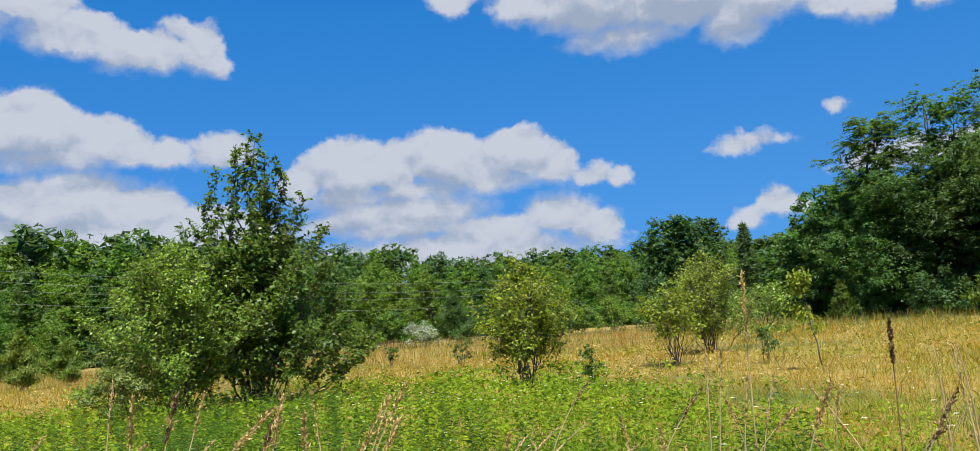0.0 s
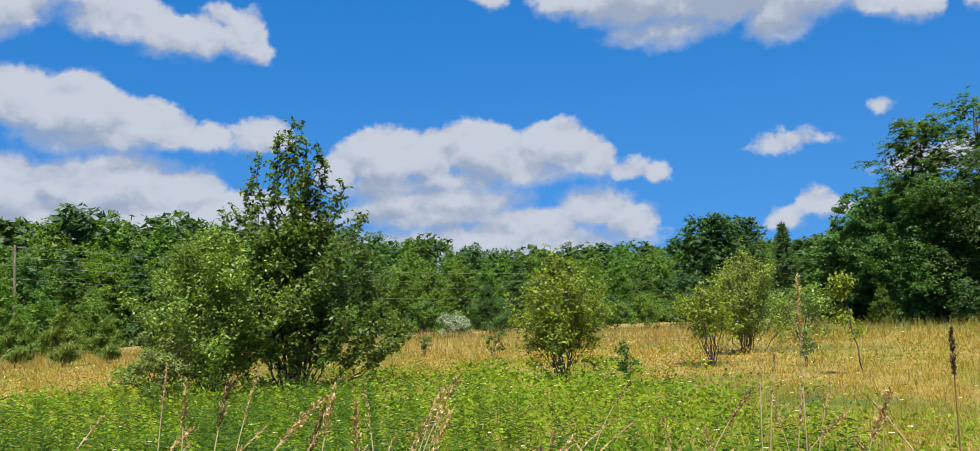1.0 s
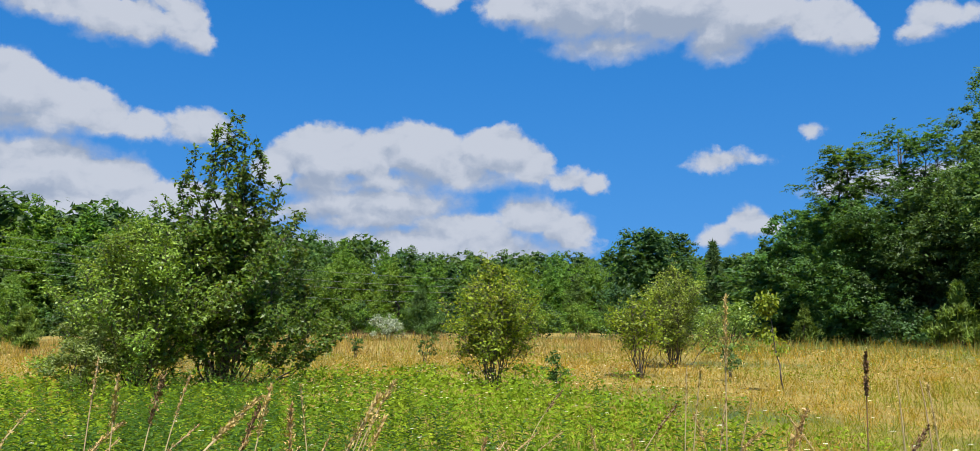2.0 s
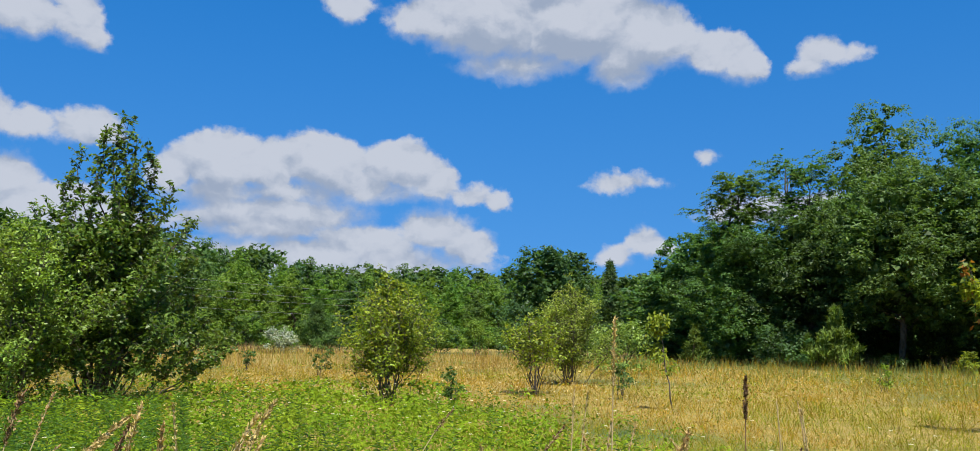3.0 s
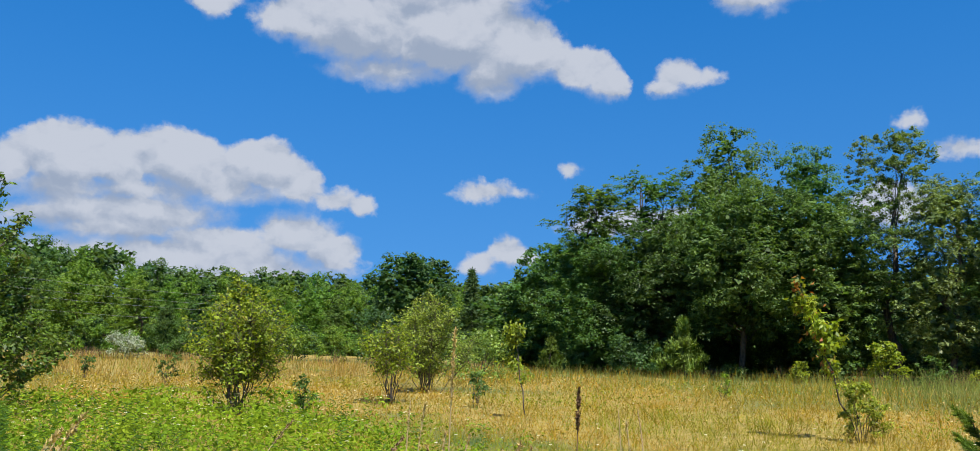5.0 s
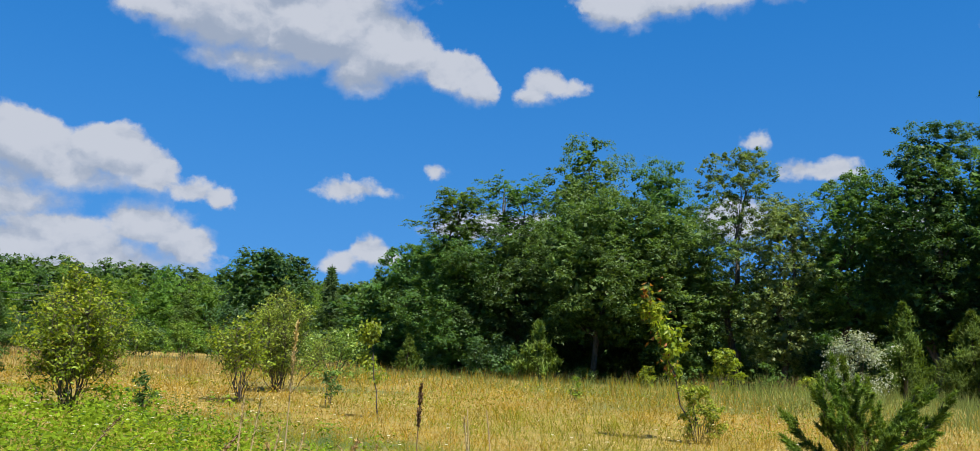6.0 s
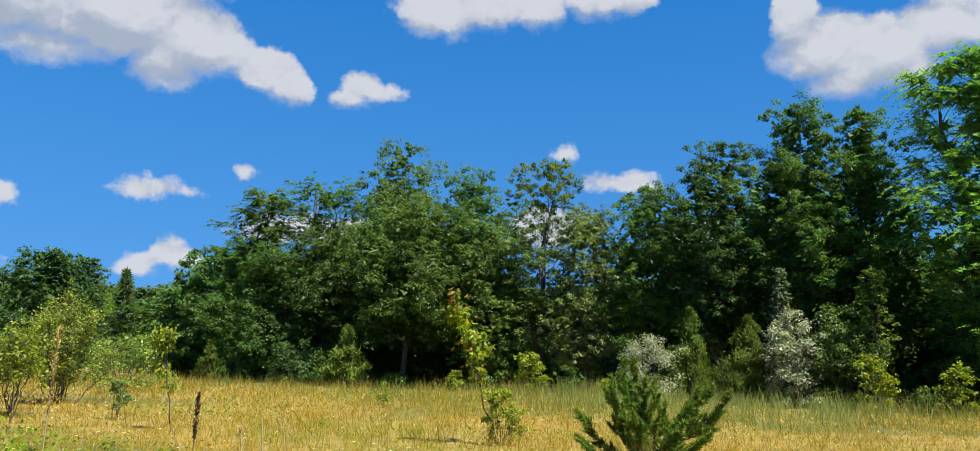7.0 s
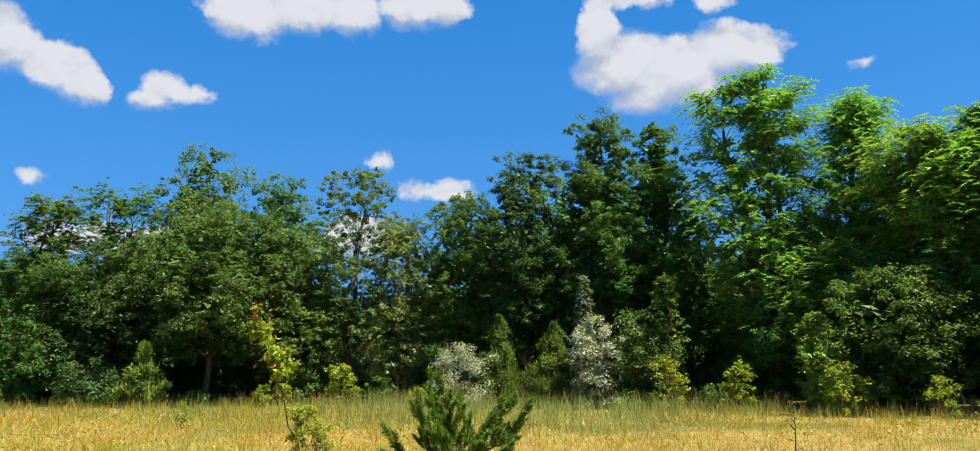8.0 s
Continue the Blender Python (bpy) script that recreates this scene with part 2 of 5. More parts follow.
def ground_material():
    """Soil and thatch: straw-coloured over the field with green patches, darker moist soil close by."""
    m, N, L = fresh("thatch")
    spot = N("ShaderNodeTexCoord")
    def noise_at(scale, detail=5):
        n = N("ShaderNodeTexNoise")
        n.inputs["Scale"].default_value, n.inputs["Detail"].default_value, n.inputs["Roughness"].default_value = scale, detail, 0.65
        L(spot.outputs["Object"], n.inputs["Vector"])
        return n.outputs["Fac"]
    straw = N("ShaderNodeValToRGB")
    straw.color_ramp.elements[0].position, straw.color_ramp.elements[1].position = 0.3, 0.7
    straw.color_ramp.elements[0].color, straw.color_ramp.elements[1].color = (0.16, 0.12, 0.025, 1), (0.37, 0.275, 0.06, 1)
    L(noise_at(2.5, 8), straw.inputs[0])
    green = N("ShaderNodeValToRGB")
    green.color_ramp.elements[0].color, green.color_ramp.elements[1].color = (0.035, 0.06, 0.012, 1), (0.10, 0.15, 0.03, 1)
    L(noise_at(6, 8), green.inputs[0])
    where = N("ShaderNodeMapRange")
    L(noise_at(0.09, 3), where.inputs[0])
    where.inputs[1].default_value, where.inputs[2].default_value = 0.5, 0.62
    mix = N("ShaderNodeMix")
    mix.data_type = "RGBA"
    L(where.outputs[0], mix.inputs[0])
    L(straw.outputs[0], mix.inputs[6])
    L(green.outputs[0], mix.inputs[7])
    bump = N("ShaderNodeBump")
    bump.inputs["Strength"].default_value, bump.inputs["Distance"].default_value = 0.8, 0.1
    L(noise_at(8, 8), bump.inputs["Height"])
    face = N("ShaderNodeBsdfPrincipled")
    face.inputs["Roughness"].default_value = 1.0
    L(mix.outputs[2], face.inputs["Base Color"])
    L(bump.outputs[0], face.inputs["Normal"])
    L(face.outputs[0], N("ShaderNodeOutputMaterial").inputs[0])
    return m


def grass_material(name, main, other, third, through_part=0.4, wide_scale=0.2, fine_scale=1.3, speck=0.12):
    """Grass and weeds: the colour changes from patch to patch of the field more than from blade to blade."""
    m, N, L = fresh(name)
    spot = N("ShaderNodeTexCoord").outputs["Object"]

    def share(scale, low, high, shift):
        place = N("ShaderNodeMapping")
        place.inputs["Location"].default_value, place.inputs["Scale"].default_value = (shift, shift * 0.7, 0), (1, 1, 0)
        L(spot, place.inputs[0])
        n = N("ShaderNodeTexNoise")
        n.inputs["Scale"].default_value, n.inputs["Detail"].default_value, n.inputs["Roughness"].default_value = scale, 4, 0.6
        L(place.outputs[0], n.inputs["Vector"])
        r = N("ShaderNodeMapRange")
        L(n.outputs["Fac"], r.inputs[0])
        r.inputs[1].default_value, r.inputs[2].default_value = low, high
        return r.outputs[0]

    def blend(factor, a, b):
        n = N("ShaderNodeMix")
        n.data_type = "RGBA"
        L(factor, n.inputs[0])
        for i, v in ((6, a), (7, b)):
            if isinstance(v, tuple):
                n.inputs[i].default_value = (*v, 1)
            else:
                L(v, n.inputs[i])
        return n.outputs[2]

    colour = blend(share(fine_scale, 0.46, 0.66, 7.0), blend(share(wide_scale, 0.42, 0.58, 0.0), main, other), third)
    vary = N("ShaderNodeHueSaturation")
    value = N("ShaderNodeMapRange")
    L(N("ShaderNodeNewGeometry").outputs["Random Per Island"], value.inputs[0])
    value.inputs[3].default_value, value.inputs[4].default_value = 1 - speck, 1 + speck
    L(value.outputs[0], vary.inputs["Value"])
    L(colour, vary.inputs["Color"])
    face = N("ShaderNodeBsdfPrincipled")
    face.inputs["Roughness"].default_value, face.inputs["Specular IOR Level"].default_value = 0.6, 0.12
    L(vary.outputs[0], face.inputs["Base Color"])
    glow = N("ShaderNodeBsdfTranslucent")
    L(vary.outputs[0], glow.inputs[0])
    mix = N("ShaderNodeMixShader")
    mix.inputs[0].default_value = through_part
    L(face.outputs[0], mix.inputs[1])
    L(glow.outputs[0], mix.inputs[2])
    L(mix.outputs[0], N("ShaderNodeOutputMaterial").inputs[0])
    return m


THATCH = ground_material()
BARK = bark_material("bark", (0.035, 0.028, 0.022), (0.13, 0.105, 0.08))
POLE_WOOD = bark_material("weathered pole wood", (0.12, 0.085, 0.06), (0.28, 0.21, 0.15), 8)
WIRE = bark_material("weathered wire", (0.16, 0.17, 0.17), (0.30, 0.31, 0.32), 3)
LEAF_WOOD = leaf_material("leaves of the far wood", (0.065, 0.135, 0.018), (0.185, 0.305, 0.043), through_part=0.45, patch=0.35)
LEAF_DEEP = leaf_material("deep green leaves", (0.032, 0.072, 0.022), (0.085, 0.155, 0.045), through_part=0.42, patch=0.4)
LEAF_OLIVE = leaf_material("olive green leaves", (0.046, 0.092, 0.023), (0.145, 0.225, 0.062), through_part=0.45, patch=0.4)
LEAF_OAK = leaf_material("oak leaves", (0.043, 0.095, 0.023), (0.12, 0.215, 0.05), through_part=0.45, patch=0.4)
LEAF_LOCUST = leaf_material("locust leaflets", (0.085, 0.19, 0.046), (0.235, 0.41, 0.105), through_part=0.42, patch=0.4)
LEAF_VINE = leaf_material("small pale vine leaves", (0.08, 0.13, 0.04), (0.23, 0.30, 0.11), through_part=0.4, rough=0.42, patch=0.5)
LEAF_PEAR = leaf_material("glossy pear leaves", (0.045, 0.088, 0.015), (0.15, 0.225, 0.04), odd=(0.19, 0.18, 0.05), rough=0.42, patch=0.9)
LEAF_GLOSSY = leaf_material("glossy mid-green leaves", (0.105, 0.18, 0.022), (0.275, 0.385, 0.068), rough=0.42, patch=0.8)
LEAF_SHRUB = leaf_material("pale shrub leaves", (0.09, 0.16, 0.025), (0.26, 0.36, 0.075), rough=0.4, patch=0.8)
LEAF_YELLOW = leaf_material("yellow-green leaves", (0.10, 0.165, 0.016), (0.29, 0.375, 0.035), odd=(0.30, 0.26, 0.04), through_part=0.45, patch=0.9)
LEAF_PALE = leaf_material("pale fine leaves", (0.10, 0.16, 0.04), (0.27, 0.34, 0.11), through_part=0.4, rough=0.4, patch=0.8)
LEAF_SILVER = leaf_material("silvery leaves", (0.16, 0.20, 0.14), (0.42, 0.47, 0.37), rough=0.45, patch=0.6)
LEAF_GREY = leaf_material("grey-green leaves", (0.08, 0.12, 0.07), (0.20, 0.26, 0.16), rough=0.45, patch=0.6)
JUNIPER = leaf_material("juniper plumes", (0.055, 0.105, 0.016), (0.2, 0.29, 0.045), through_part=0.35, rough=0.6, patch=1.5, sheen=0.15)
LEAF_RED = leaf_material("reddened leaves", (0.28, 0.09, 0.018), (0.38, 0.22, 0.045), patch=0.9)
NEEDLE = leaf_material("juniper sprays", (0.045, 0.085, 0.014), (0.13, 0.205, 0.038), through_part=0.35, rough=0.6, patch=1.2, sheen=0.15)
NEEDLE_YELLOW = leaf_material("yellow-green needles", (0.09, 0.15, 0.022), (0.21, 0.30, 0.055), through_part=0.3, rough=0.6, patch=1.2)
STRAW = grass_material("dry grass", (0.37, 0.235, 0.06), (0.30, 0.26, 0.04), (0.46, 0.31, 0.11), speck=0.18)
BLUEGRASS = grass_material("grey-green grass", (0.18, 0.25, 0.055), (0.23, 0.29, 0.085), (0.25, 0.27, 0.07), speck=0.2)
WEED = grass_material("fresh weed leaves", (0.20, 0.31, 0.014), (0.13, 0.235, 0.014), (0.29, 0.37, 0.025), through_part=0.5, fine_scale=0.8, speck=0.3)
GOLD = grass_material("yellowing meadow grass", (0.38, 0.24, 0.014), (0.24, 0.215, 0.014), (0.43, 0.27, 0.03), speck=0.18)
WEED_YELLOW = grass_material("yellow-green meadow weeds", (0.22, 0.26, 0.016), (0.28, 0.27, 0.018), (0.15, 0.22, 0.014), speck=0.2)
WEED_DEEP = leaf_material("dark weed leaves", (0.035, 0.085, 0.016), (0.09, 0.17, 0.03), through_part=0.35, rough=0.5, sheen=0.12, patch=0.5)
STEM = leaf_material("dry stems", (0.30, 0.22, 0.11), (0.52, 0.41, 0.22), through_part=0.1, rough=0.7, patch=3)
SEED_BROWN = leaf_material("brown seed heads", (0.12, 0.065, 0.03), (0.26, 0.15, 0.075), through_part=0.05, rough=0.8, patch=5)
SEED_TAN = leaf_material("tan seed heads", (0.34, 0.23, 0.085), (0.56, 0.41, 0.17), through_part=0.15, rough=0.8, patch=5)
PETAL = leaf_material("white petals", (0.60, 0.60, 0.52), (0.80, 0.80, 0.74), through_part=0.3, rough=0.6, patch=3)


# ---------------------------------------------------------------- building tools
def link(name, verts, faces, material, parent=None, label=""):
    """One mesh object from arrays; faces all have the same number of corners."""
    verts, faces = np.asarray(verts, dtype=np.float32), np.asarray(faces, dtype=np.int32)
    me = bpy.data.meshes.new(name)
    me.vertices.add(len(verts))
    me.vertices.foreach_set("co", verts.ravel())
    k = faces.shape[1]
    me.loops.add(faces.size)
    me.loops.foreach_set("vertex_index", faces.ravel())
    me.polygons.add(len(faces))
    me.polygons.foreach_set("loop_start", np.arange(0, faces.size, k, dtype=np.int32))
    me.polygons.foreach_set("loop_total", np.full(len(faces), k, dtype=np.int32))
    me.update(calc_edges=True)
    me.materials.append(material)
    ob = new(name, me)
    if parent is not None:
        ob.parent = parent
    if label:
        tagged(ob, label)
    return ob


def root(name, x, y, z=0.0, turn=0.0):
    ob = new(name)
    ob.empty_display_size = 0.3
    ob.matrix_basis = pose(x, y, z, 0, 0, turn)
    return ob


def at(bearing, distance):
    a = radians(bearing)
    return distance * math.sin(a), distance * math.cos(a)


def by(bearing, distance):
    """As at(), for a bearing taken from the end of the walk, 0.41 m to the side."""
    x, y = at(bearing, distance)
    return x + 0.41, y + 0.05


def unit(v):
    return v / (np.linalg.norm(v, axis=-1, keepdims=True) + 1e-9)


def gather(pieces):
    """Joins (verts, faces) pairs."""
    vs, fs, k = [], [], 0
    for v, f in pieces:
        vs.append(v)
        fs.append(np.asarray(f) + k)
        k += len(v)
    return np.concatenate(vs), np.concatenate(fs)


def tube(points, radii, sides=6):
    """A tapered tube through the points."""
    p = np.asarray(points, dtype=float)
    n = len(p)
    way = unit(np.gradient(p, axis=0))
    side = unit(np.cross(way, (0.31, 0.95, 0.05)))
    up = np.cross(way, side)
    a = np.linspace(0, 2 * np.pi, sides, endpoint=False)
    ring = np.cos(a)[None, :, None] * side[:, None] + np.sin(a)[None, :, None] * up[:, None]
    v = (p[:, None] + ring * np.asarray(radii)[:, None, None]).reshape(-1, 3)
    i, j = np.meshgrid(np.arange(n - 1), np.arange(sides), indexing="ij")
    k = (j + 1) % sides
    f = np.stack([i * sides + j, i * sides + k, (i + 1) * sides + k, (i + 1) * sides + j], -1).reshape(-1, 4)
    return v, f


def bent(rng, a, b, sag=0.1, n=5, wild=0.035):
    """A slightly crooked line from a to b."""
    a, b = np.asarray(a, float), np.asarray(b, float)
    u = np.linspace(0, 1, n)[:, None]
    size = np.linalg.norm(b - a)
    wob = rng.normal(0, wild * size, (n, 3))
    wob[0] = wob[-1] = 0
    rise = np.sin(u * np.pi) * np.array([0, 0, sag * size])
    return a + (b - a) * u + wob + rise


def leaf_quads(rng, spots, normals, length, width, along=None, fold=0.18):
    """A rhombic, slightly folded leaf at every spot."""
    n = len(spots)
    nor = unit(np.asarray(normals, float))
    ref = rng.normal(0, 1, (n, 3)) if along is None else along + rng.normal(0, 0.25, (n, 3))
    ahead = unit(ref - nor * np.sum(ref * nor, axis=1, keepdims=True))
    side = np.cross(nor, ahead)
    ln = (length * rng.uniform(0.7, 1.3, (n, 1)))
    wd = width * rng.uniform(0.75, 1.25, (n, 1))
    lift = nor * wd * fold
    v = np.stack([spots, spots + ahead * ln * 0.45 + side * wd * 0.5 + lift, spots + ahead * ln - nor * ln * 0.12, spots + ahead * ln * 0.45 - side * wd * 0.5 + lift], 1)
    return v.reshape(-1, 3), np.arange(4 * n).reshape(n, 4)


def leaf_tips(rng, spots, normals, length, width, along=None):
    """A three-cornered leaf at every spot, for crowns far off."""
    n = len(spots)
    nor = unit(np.asarray(normals, float))
    ref = rng.normal(0, 1, (n, 3)) if along is None else along + rng.normal(0, 0.2, (n, 3))
    ahead = unit(ref - nor * np.sum(ref * nor, axis=1, keepdims=True))
    side = np.cross(nor, ahead)
    ln, wd = length * rng.uniform(0.7, 1.3, (n, 1)), width * rng.uniform(0.75, 1.25, (n, 1))
    v = np.stack([spots + side * wd * 0.5, spots + ahead * ln, spots - side * wd * 0.5], 1)
    return v.reshape(-1, 3), np.arange(3 * n).reshape(n, 3)


def in_ball(rng, n):
    return unit(rng.normal(0, 1, (n, 3))) * rng.uniform(0, 1, (n, 1)) ** (1 / 3)


def foliage(rng, clumps, radii, leaves, length, width, flat=0.7, up=0.7, out=0.6, loose=0.7, shape=leaf_quads):
    """Leaves in clumps: denser towards the upper shell of each."""
    k = len(clumps)
    which = rng.integers(0, k, leaves)
    ball = in_ball(rng, leaves)
    ball *= 0.35 + 0.65 * rng.uniform(0, 1, (leaves, 1)) ** 0.4
    ball[:, 2] = ball[:, 2] * flat + 0.12
    spots = clumps[which] + ball * radii[which][:, None]
    nor = up * np.array([0, 0, 1.0]) + out * unit(ball) + loose * rng.normal(0, 1, (leaves, 3)) * 0.6
    return shape(rng, spots, nor, length, width)


def outline(u, low, belly, top):
    """Half width of a crown at a share u of its height, as a share of its greatest half width."""
    v = np.clip((u - low) / (1 - low), 0, 1)
    rise = np.clip(v / belly, 0, 1)
    fall = np.clip((v - belly) / (1 - belly), 0, 1)
    return np.where(v < belly, 0.62 + 0.38 * np.sin(rise * np.pi / 2), top + (1 - top) * np.cos(fall * np.pi / 2)) * np.where(v > 0.93, np.sqrt(np.clip((1.02 - v) / 0.09, 0, 1)), 1)


def tree(name, seed, x, y, height, wide, leaf, bark=BARK, leaves=14000, size=0.26, low=0.05, belly=0.45, top=0.3, airy=0.0, clump=0.12, boughs=130, label="", category="tree", group="", turn=0.0, droop=0.6, limbs=7, spiky=0.5, slim=0.68, ragged=0.0):
    """A broad-leaved tree: trunk, limbs, finer branchwork and a crown of leaf clumps with gaps.
    low: share of the height at which the crown starts; belly: where it is widest; top: how wide it stays at the tip."""
    rng = np.random.default_rng(seed)
    base = root(name, x, y, 0, turn)
    n = boughs
    u = low + (1 - low) * np.clip((np.arange(n) + rng.uniform(0, 1, n)) / n, 0, 0.985)
    a = np.arange(n) * 2.39996 + rng.normal(0, 0.3, n)
    lump = 1 + 0.22 * np.sin(2 * a + u * 9 + seed) + 0.18 * np.sin(3 * a - u * 14 + 2 * seed) + 0.10 * np.sin(5 * a + u * 23)
    reach = wide * 0.5 * outline(u, low, belly, top) * lump
    fill = np.where(rng.uniform(0, 1, n) < 0.62, rng.uniform(0.8, 1.02, n), rng.uniform(0.25, 0.8, n))
    rr = reach * fill
    keep = rng.uniform(0, 1, n) > airy * 0.45
    dip = 1 - ragged * u * (1 + 0.7 * np.sin(2 * a + 1.7 * seed) + 0.5 * np.sin(3 * a + seed)) * np.where(u > 0.97, 0.0, 1.0)
    clumps = np.stack([rr * np.cos(a), rr * np.sin(a), u * height * np.minimum(dip, 1.03)], 1)[keep]
    radii = (clump * wide * rng.uniform(0.6, 1.5, n) * (1 - 0.25 * airy))[keep]
    clumps[:, 2] = np.minimum(clumps[:, 2], height - radii * 0.5)
    k = len(clumps)
    # leaves hang in sprays within each clump
    sprays = 7
    centre = np.repeat(clumps, sprays, 0) + in_ball(rng, k * sprays) * np.repeat(radii, sprays)[:, None] * (1.0, 1.0, 0.75) * 1.05
    dense = [foliage(rng, centre, np.repeat(radii, sprays) * rng.uniform(0.3, 0.62, k * sprays), int(leaves * 1.7), size * 0.78, size * 0.78 * slim, flat=droop, up=0.75, out=0.55, loose=spiky, shape=leaf_tips)]
    if airy < 0.3:
        # broad shaded leaves deep inside close the crown
        inner = clumps * (0.6, 0.6, 0.93)
        dense.append(foliage(rng, inner, radii * 1.1, leaves // 9, size * 2.1, size * 1.6, shape=leaf_tips))
    link("crown", *gather(dense), leaf, base)
    r0 = 0.016 * height + 0.03
    lean = rng.normal(0, 0.012 * height, 2)
    line = bent(rng, (0, 0, -0.25), (lean[0], lean[1], height * 0.88), 0, 9)
    link("trunk", *tube(line, np.linspace(r0, r0 * 0.14, 9), 7), bark, base)
    fine = []
    order = rng.permutation(k)
    for j, c in enumerate(clumps[order[: max(limbs, k // 3)]]):
        start = np.array([np.interp(c[2] * 0.72, line[:, 2], line[:, i]) for i in range(3)])
        w = r0 * (0.36 if j < limbs else 0.14) * (1.15 - c[2] / height)
        piece = tube(bent(rng, start, c, 0.08, 6), np.linspace(w, w * 0.25, 6), 5)
        if j < limbs and limbs > 2:
            link("limb", *piece, bark, base)
        else:
            fine.append(piece)
    tagged(link("branchwork", *gather(fine), bark, base), kind="stuff")
    return tagged(base, label, category, group)


def locust(name, seed, x, y, height, wide, leaf, label, group="", low=0.2, belly=0.4, top=0.3, boughs=90, fronds=22, frond=0.75, leaflet=0.2, stems=1, fill=3000, droop=0.5):
    """A feathery tree: boughs in layers, each a plate of drooping fronds with leaflets along both sides."""
    rng = np.random.default_rng(seed)
    base = root(name, x, y)
    r0 = 0.014 * height + 0.03
    lines = []
    for i in range(stems):
        off = rng.normal(0, 0.05 * wide + 0.12 * wide * (stems > 1), 2)
        lines.append(bent(rng, (0, 0, -0.25), (off[0], off[1], height * (0.95 - 0.07 * i)), 0, 10, 0.012))
        link("trunk", *tube(lines[-1], np.linspace(r0, r0 * 0.16, 10), 7), BARK, base)
    leaves, fine, mids = [], [], []
    m = 9
    s = np.linspace(0.06, 1, m)
    for i in range(boughs):
        u = low + (1 - low) * min(0.985, (i + rng.uniform(0, 1)) / boughs)
        a = i * 2.39996 + rng.normal(0, 0.3)
        reach = wide * 0.5 * float(outline(np.array(u), low, belly, top)) * (1 + 0.25 * math.sin(2 * a + 9 * u + seed) + 0.15 * math.sin(3 * a - 13 * u)) * rng.uniform(0.6, 1.08)
        line = lines[i % stems]
        z = max(0.12 * height, u * height - 0.5 * reach - 0.3)
        start = np.array([np.interp(z, line[:, 2], line[:, j]) for j in range(3)])
        tip = np.array([start[0] + reach * math.cos(a), start[1] + reach * math.sin(a), u * height])
        limb = bent(rng, start, tip, 0.10, 7)
        w = r0 * 0.3 * (1.1 - u)
        piece = tube(limb, np.linspace(w + 0.006, 0.006, 7), 5)
        if i % max(1, boughs // 8) == 0:
            link("limb", *piece, BARK, base)
        else:
            fine.append(piece)
        v = rng.uniform(0.35, 1.0, fronds)
        o = np.stack([np.interp(v, np.linspace(0, 1, 7), limb[:, j]) for j in range(3)], 1)
        spin = a + rng.normal(0, 0.85, fronds)
        way = np.stack([np.cos(spin), np.sin(spin), rng.uniform(-0.1, 0.35, fronds)], 1)
        o = o + way * (rng.uniform(0, 0.28, fronds) * reach)[:, None] * (1, 1, 0.4)
        size = frond * rng.uniform(0.5, 1.25, fronds)
        o[:, 2] += rng.normal(0, 0.22, fronds) * frond
        p = o[:, None] + way[:, None] * (size[:, None] * s)[..., None]
        p[..., 2] -= (rng.uniform(0.4, 1.4, fronds) * droop * size)[:, None] * s ** 2
        side = np.stack([-np.sin(spin), np.cos(spin), np.zeros(fronds)], 1)
        for turn in (-1, 1):
            along = (side * turn + 0.45 * way)[:, None] + np.zeros_like(p)
            along[..., 2] -= 0.25
            n = fronds * m
            leaves.append(leaf_tips(rng, p.reshape(-1, 3), rng.normal(0, 0.3, (n, 3)) + (0, 0, 1.0), leaflet, leaflet * 0.42, along.reshape(-1, 3)))
        mids.append(limb[3])
    if fill:
        c = np.array(mids)
        leaves.append(foliage(rng, c, np.full(len(c), 0.09 * wide), fill, 0.4, 0.25, shape=leaf_tips))
    link("crown", *gather(leaves), leaf, base)
    tagged(link("branchwork", *gather(fine), BARK, base), kind="stuff")
    return tagged(base, label, "tree", group)


